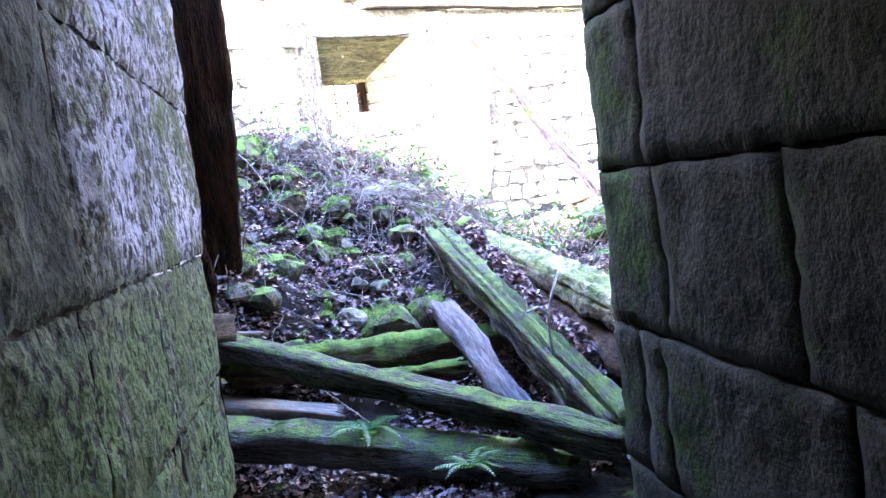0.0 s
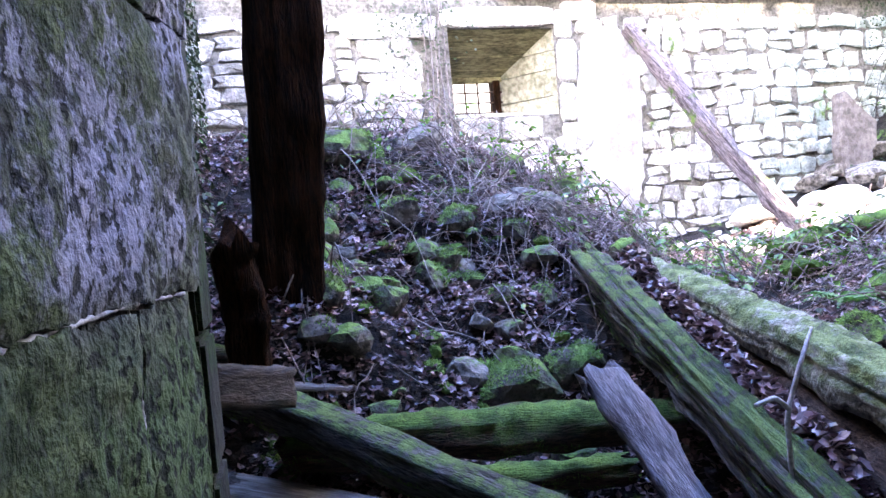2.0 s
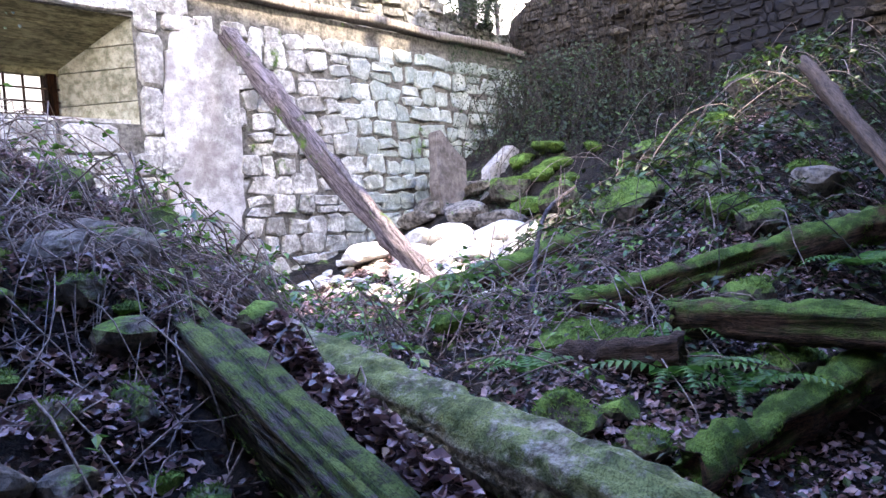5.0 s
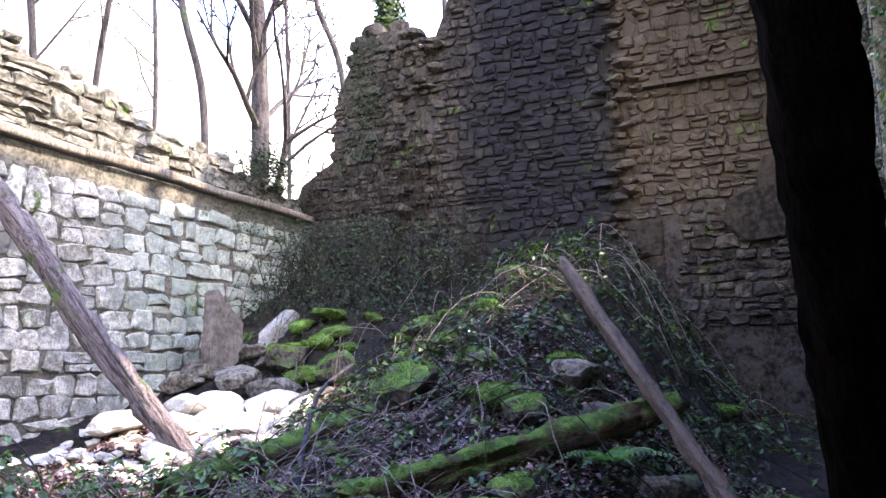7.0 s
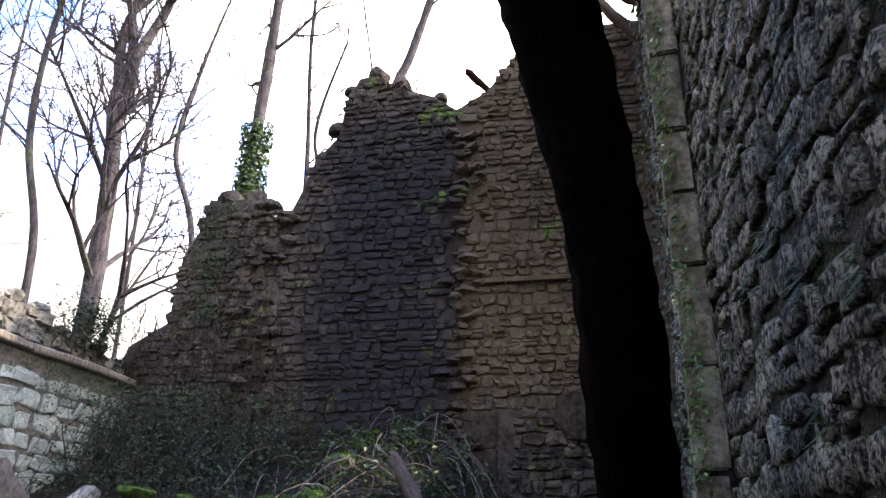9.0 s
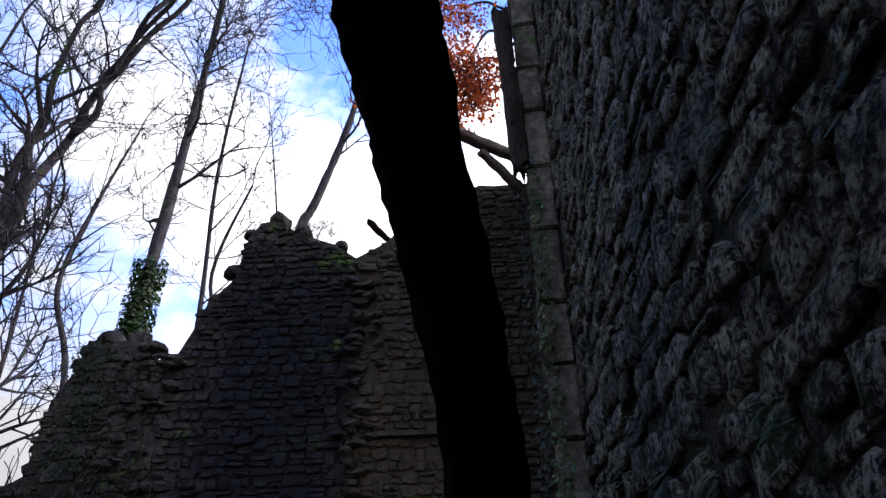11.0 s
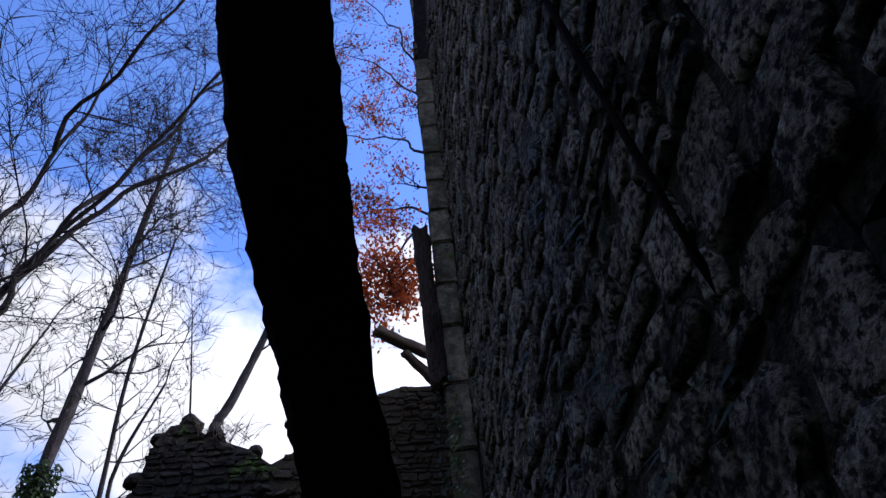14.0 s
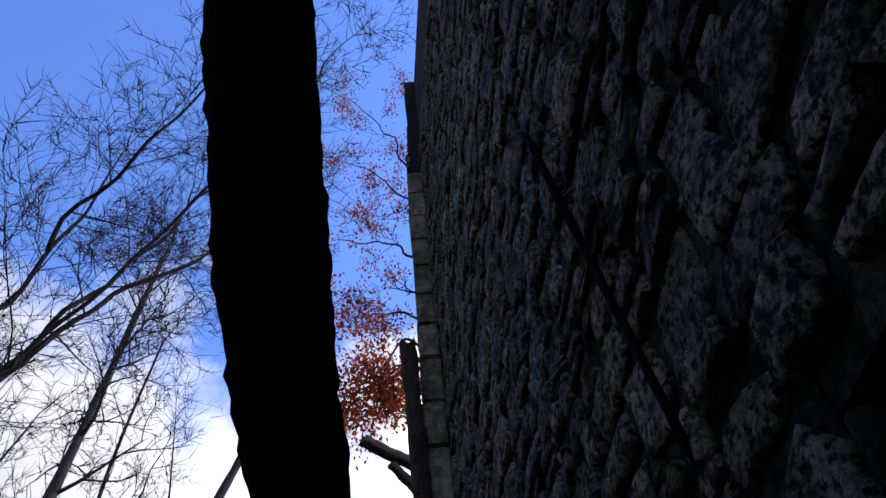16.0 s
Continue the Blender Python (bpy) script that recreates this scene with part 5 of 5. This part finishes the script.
ivy("west_ivy", 2600, lambda: ((0.36 + rnd(0, 0.14), rnd(5.6, 10.8), rnd(1.2, 4.5)), (1, 0, 0.4)), (0.025, 0.06), "ivy curtain over the west wall")
ivy("jamb_ivy", 260, lambda: ((random.gauss(3.3, 0.35), NY - 0.12, random.gauss(4.0, 0.3)), (0, -1, 0.4)), (0.025, 0.05), "small ivy sprays by the window")


def fern(x, y, z, size, fronds, mat, label, seed):
    rg = random.Random(seed)
    root = thing("fern", (x, y, z))
    for k in range(fronds):
        v, f = [], []
        a = 6.283 * k / fronds + rg.uniform(-0.3, 0.3)
        ln, bow = size * rg.uniform(0.75, 1.1), rg.uniform(0.5, 0.9)
        spine = [Vector((math.cos(a) * ln * s, math.sin(a) * ln * s, ln * bow * (s - s * s * 0.95))) for s in [i / 14 for i in range(15)]]
        for i in range(1, 14):
            d = (spine[i + 1] - spine[i - 1]).normalized()
            side = d.cross(Vector((0, 0, 1))).normalized()
            w = ln * 0.26 * math.sin(math.pi * (0.1 + 0.88 * i / 14)) ** 0.8 * (1.1 - i / 16)
            for sg in (-1, 1):
                t = len(v)
                tip = spine[i] + side * sg * w + d * w * 0.35 - Vector((0, 0, w * 0.25))
                v += [spine[i] - d * ln * 0.028, spine[i] + d * ln * 0.028, spine[i] + side * sg * w * 0.6 + d * (w * 0.2 + ln * 0.02), tip]
                f.append((t, t + 1, t + 2, t + 3) if sg > 0 else (t + 3, t + 2, t + 1, t))
        fr = from_data("frond", v, f, mat, root)
    return tagged(root, label, "fern", "ferns")


for k, (x, y, z, s, n) in enumerate(((1.15, 3.42, 0.36, 0.24, 9), (0.72, 3.75, 0.4, 0.16, 7), (1.42, 2.88, 0.26, 0.2, 7), (4.57, 4.41, 0.7, 0.5, 8), (4.61, 4.1, 0.66, 0.45, 7), (3.45, 5.7, 0.95, 0.3, 7), (4.3, 5.1, 0.72, 0.4, 7), (5.0, 4.6, 0.8, 0.4, 7), (6.1, 3.9, 1.1, 0.45, 8))):
    fern(x, y, max(z, height(x, y)), s, n, M_FERN, "bright green fern among fallen logs", k)
# tall dry stalks on the bank
random.seed(12)
for k, (x, y) in enumerate(((8.9, 8.3), (8.7, 7.6), (9.3, 7.9), (7.9, 6.4), (6.4, 6.9))):
    v, f = [], []
    z = height(x, y)
    stem_line(v, f, [(x, y, z), (x + rnd(-0.05, 0.05), y, z + 0.35), (x + rnd(-0.1, 0.1), y, z + rnd(0.6, 0.8))], 0.012, 0.006, 5)
    for i in range(3):
        a = rnd(0, 6.28)
        b = Vector((x, y, z + 0.2 + 0.15 * i))
        stem_line(v, f, [b, b + Vector((math.cos(a) * 0.15, math.sin(a) * 0.15, 0.1)), b + Vector((math.cos(a) * 0.2, math.sin(a) * 0.2, 0.25))], 0.006, 0.003, 4, 4)
    tagged(from_data("dry_stalk", v, f, M_TWIG, smooth=True), "pale bare forked stalk standing on the bank", "stalk", "dry stalks")
v, f = [], []
stem_line(v, f, [(5.2, 5.7, 0.85), (5.6, 5.9, 1.2), (6.1, 6.1, 1.55), (6.9, 6.3, 1.75)], 0.025, 0.012, 6, 12)
tagged(from_data("bare_branch", v, f, M_BARK, smooth=True), "bare crooked branch rising over the logs", "branch")


# ---- trees beyond the walls ----
EYE_END = Vector((1.2, 2.75, 2.0))


def toward(az, el, dist):
    """A place seen from inside the ruin: degrees east of north, degrees up, metres along the ground."""
    a = radians(az)
    return EYE_END + Vector((math.sin(a) * dist, math.cos(a) * dist, math.tan(radians(el)) * dist))


def crook(pts, amount, seed):
    """The same line with knees between its points."""
    rg = random.Random(seed)
    res = [pts[0]]
    for p, q in zip(pts, pts[1:]):
        ln = (q - p).length
        for s in (0.33, 0.67):
            res.append(p + (q - p) * s + Vector((rg.gauss(0, amount), rg.gauss(0, amount), rg.gauss(0, amount))) * ln)
        res.append(q)
    return res


def limb_line(v, f, pts, radii, sides, steps):
    sv, sf = sweep(pts, radii, sides=sides, steps=steps, rough=radii[0] * 0.12, freq=1.5)
    k = len(v)
    v += sv
    f += [tuple(k + i for i in q) for q in sf]


def sprout(v, f, start, way, length, r, depth, rg, tips, bend=0.32):
    """One bare branch, with finer ones along it."""
    pts, d, p = [start], way.normalized(), start.copy()
    n = 4
    for i in range(n):
        d = (d + Vector((rg.gauss(0, bend), rg.gauss(0, bend), rg.gauss(0.12, bend * 0.6))) * 0.5).normalized()
        p = p + d * length / n
        pts.append(p.copy())
    sides = 6 if r > 0.05 else 4 if r > 0.015 else 3
    limb_line(v, f, pts, [r * (1 - 0.8 * i / n) for i in range(n + 1)], sides, n if depth < 2 else n * 2)
    if depth <= 0:
        tips.append((pts[-1], d))
        return
    kids = rg.randint(4, 6) if depth > 1 else rg.randint(4, 6)
    for k in range(kids):
        s = rg.uniform(0.25, 1.0) * n
        i = min(int(s), n - 1)
        q = pts[i] + (pts[i + 1] - pts[i]) * (s - i)
        ax = (pts[i + 1] - pts[i]).normalized()
        out = ax.orthogonal().normalized()
        out = Matrix.Rotation(rg.uniform(0, 6.28), 3, ax) @ out
        sprout(v, f, q, ax * rg.uniform(0.5, 0.85) + out * rg.uniform(0.6, 1.0) + Vector((0, 0, 0.12)), length * (rg.uniform(0.45, 0.75) if depth > 1 else rg.uniform(0.3, 0.55)), max(r * 0.62 * (1 - 0.4 * s / n), 0.013), depth - 1, rg, tips, bend)


def tree(stems, seed, label, depth=3, boughs=9, reach=4.5, low=0.35, leaves=None, name="bare_tree", slim=1.0):
    """stems: lines of places with radii, the first reaching the ground. Boughs sprout along the upper part."""
    rg = random.Random(seed)
    stems = [(pts, [r * slim for r in radii]) for pts, radii in stems]
    base = stems[0][0][0]
    foot = Vector((base.x, base.y, height(base.x, base.y)))
    root = thing(name, foot)
    v, f = [], []
    first = stems[0]
    limb_line(v, f, [foot - Vector((0, 0, 0.2))] + first[0], [first[1][0] * 1.25] + first[1], 10, 6 * len(first[0]))
    under(from_data("trunk", v, f, M_BARK, smooth=True), root)
    tips = []
    for j, (pts, radii) in enumerate(stems):
        if j:
            radii = [radii[0] + (radii[-1] - radii[0]) * i / (3 * len(pts) - 3) for i in range(3 * len(pts) - 2)]
            pts = crook(pts, 0.045, seed + j)
            v, f = [], []
            limb_line(v, f, pts, radii, 7, 2 * len(pts))
            under(from_data("stem", v, f, M_BARK, smooth=True), root)
        n = len(pts) - 1
        for k in range(boughs + 1):
            s = (low + (1 - low) * (k + rg.random()) / boughs) * n if k < boughs else n
            i = min(int(s), n - 1)
            q = pts[i] + (pts[i + 1] - pts[i]) * (s - i)
            r = radii[i] + (radii[i + 1] - radii[i]) * (s - i)
            ax = (pts[i + 1] - pts[i]).normalized()
            out = Matrix.Rotation(rg.uniform(0, 6.28), 3, ax) @ ax.orthogonal().normalized()
            v, f = [], []
            if k < boughs:
                sprout(v, f, q, ax * rg.uniform(0.35, 0.9) + out * rg.uniform(0.5, 1.0), reach * rg.uniform(0.55, 1.0) * (1.1 - 0.5 * s / n), r * 0.4, depth - 1, rg, tips)
            else:
                sprout(v, f, q, ax, reach * 0.7, r, depth - 1, rg, tips)
            under(from_data("bough", v, f, M_BARK), root)
    if leaves:
        lv, lf = [], []
        for p, d in tips:
            if leaves(p):
                for _ in range(12):
                    put_leaf(lv, lf, p + Vector((rg.gauss(0, 0.22), rg.gauss(0, 0.22), rg.gauss(0, 0.22))), rg.uniform(0.08, 0.13), (rg.uniform(-1, 1), rg.uniform(-1, 1), 0.4), rg.uniform(0, 6.28), 0.15, 1.3)
        if lv:
            under(from_data("foliage", lv, lf, M_RED), root)
    return tagged(root, label, "tree", "bare trees")


T = toward
# the great forked tree that leans over the ruin
R = 18.0
big = [([T(51.6, 5, R), T(51.6, 17, R), T(51.4, 23, R), T(50.6, 30, R)], [0.27, 0.25, 0.23, 0.21]),
       ([T(50.6, 30, R), T(50.2, 35, R), T(50.5, 42, R - 1), T(52, 50, R - 2), T(53, 56, R - 3)], [0.15, 0.13, 0.11, 0.08, 0.05]),
       ([T(50.9, 28, R), T(52.5, 35.4, R), T(54.5, 41.5, R - 1), T(59, 48, R - 2), T(67, 53.5, R - 3)], [0.17, 0.15, 0.13, 0.10, 0.06]),
       ([T(53, 37, R - 0.5), T(55.5, 44, R - 1.5), T(60, 52, R - 3), T(66, 59, R - 4)], [0.11, 0.10, 0.08, 0.05])]
big.append(([T(54.5, 41.5, R - 1), T(60, 52, R - 4), T(68, 62, R - 7), T(78, 70, R - 9.5)], [0.08, 0.07, 0.05, 0.03]))
big.append(([T(52, 50, R - 2), T(55, 60, R - 6), T(62, 70, R - 9)], [0.09, 0.06, 0.03]))
tree(big, 3, "tall bare forked tree leaning over the ruin", boughs=8, reach=5.5, low=0.1, depth=4, slim=0.9)
# the ivy-clad tree
R = 20.0
ivied = [([T(61.4, 8, R), T(61.6, 24.3, R), T(61.9, 29.9, R), T(62.5, 40.8, R), T(62.8, 48.6, R), T(63.2, 54, R)], [0.33, 0.29, 0.26, 0.2, 0.14, 0.07])]
tree(ivied, 8, "bare tree with an ivy-wrapped trunk", boughs=18, reach=5.5, low=0.45, depth=4, slim=0.75)
random.seed(77)
ivy("trunk_ivy", 7000, lambda: (lambda s, a, r: (T(61.45 + 0.45 * s, 12 + 18 * s, R) + Vector((math.cos(a) * r, math.sin(a) * r, 0)), (math.cos(a), math.sin(a), 0.3)))(random.random() ** 1.2, rnd(0, 6.28), rnd(0.2, 0.48)), (0.08, 0.15), "thick green ivy round the trunk", M_BANKLEAF)
# lesser trees
R = 23.0
tree([([T(73.0, 12, R), T(73.4, 32, R), T(75.0, 36.5, R), T(77.2, 41.7, R), T(79, 46.7, R), T(81, 52, R)], [0.24, 0.22, 0.2, 0.17, 0.14, 0.07])], 12, "pale slender tree leaning aside", boughs=9, reach=4.5, low=0.5, slim=0.85)
tree([([T(47.5, 6, 16), T(47.3, 18.3, 16), T(45.4, 25.7, 16), T(45.1, 33.4, 16), T(46.5, 44, 15)], [0.14, 0.13, 0.12, 0.1, 0.05])], 15, "thin bare tree behind the pale wall", boughs=9, reach=4.0, slim=0.65)
tree([([T(66.3, 10, 21), T(66.4, 26.4, 21), T(65.7, 37.5, 21), T(66.3, 47, 20)], [0.13, 0.12, 0.1, 0.05])], 18, "thin bare tree behind the dark wall", boughs=9, reach=3.8, slim=0.65)
tree([([T(58.6, 8, 17), T(57.9, 21, 17), T(55.7, 27, 17), T(56.6, 33, 17), T(58, 38, 17)], [0.12, 0.11, 0.1, 0.08, 0.04])], 22, "crooked young tree behind the walls", boughs=7, reach=3.2, slim=0.65)
tree([([T(69, 8, 19), T(68.4, 24, 19), T(66.8, 30, 19), T(69, 37, 18)], [0.12, 0.1, 0.09, 0.05])], 27, "crooked young tree behind the walls", boughs=7, reach=3.5, slim=0.65)
for k, (az, dist, top) in enumerate(((40, 19, 42), (35, 17, 45), (43.5, 25, 40), (30, 22, 38), (54, 27, 40), (71, 28, 42), (24, 18, 40))):
    tree([([T(az, 6, dist), T(az + rnd(-1, 1), 18, dist), T(az + rnd(-1.5, 1.5), 30, dist), T(az + rnd(-2, 2), top, dist)], [0.17, 0.15, 0.12, 0.05])], 40 + k, "slender bare woodland tree", boughs=10, reach=5.0, low=0.25, slim=0.5)
# the copper-leaved tree past the wall corner, its boughs reaching in over the wall
R = 15.0
copper = [([T(97, 5, R), T(97, 30, R), T(96.5, 48, R), T(96, 60, R), T(95, 68, R)], [0.2, 0.18, 0.15, 0.1, 0.05])]
for el, far_az, far_el in ((46, 85.5, 46), (50, 86, 51), (55, 84, 57), (59, 83, 63), (48, 88, 44), (62, 80, 68)):
    copper.append(([T(96.5, el, R), T(93, el + 1.5, R), T(89.5, (el + far_el) / 2 + 1, R), T(far_az, far_el, R)], [0.06, 0.045, 0.03, 0.012]))
tree(copper, 61, "tree with thin copper-red autumn leaves", boughs=6, reach=1.9, low=0.3, depth=3, leaves=lambda p: random.random() < (0.95 if 43 < math.degrees(math.atan2(p.z - 2.0, math.hypot(p.x - 1.2, p.y - 2.75))) < 51 else 0.3), name="copper_tree")
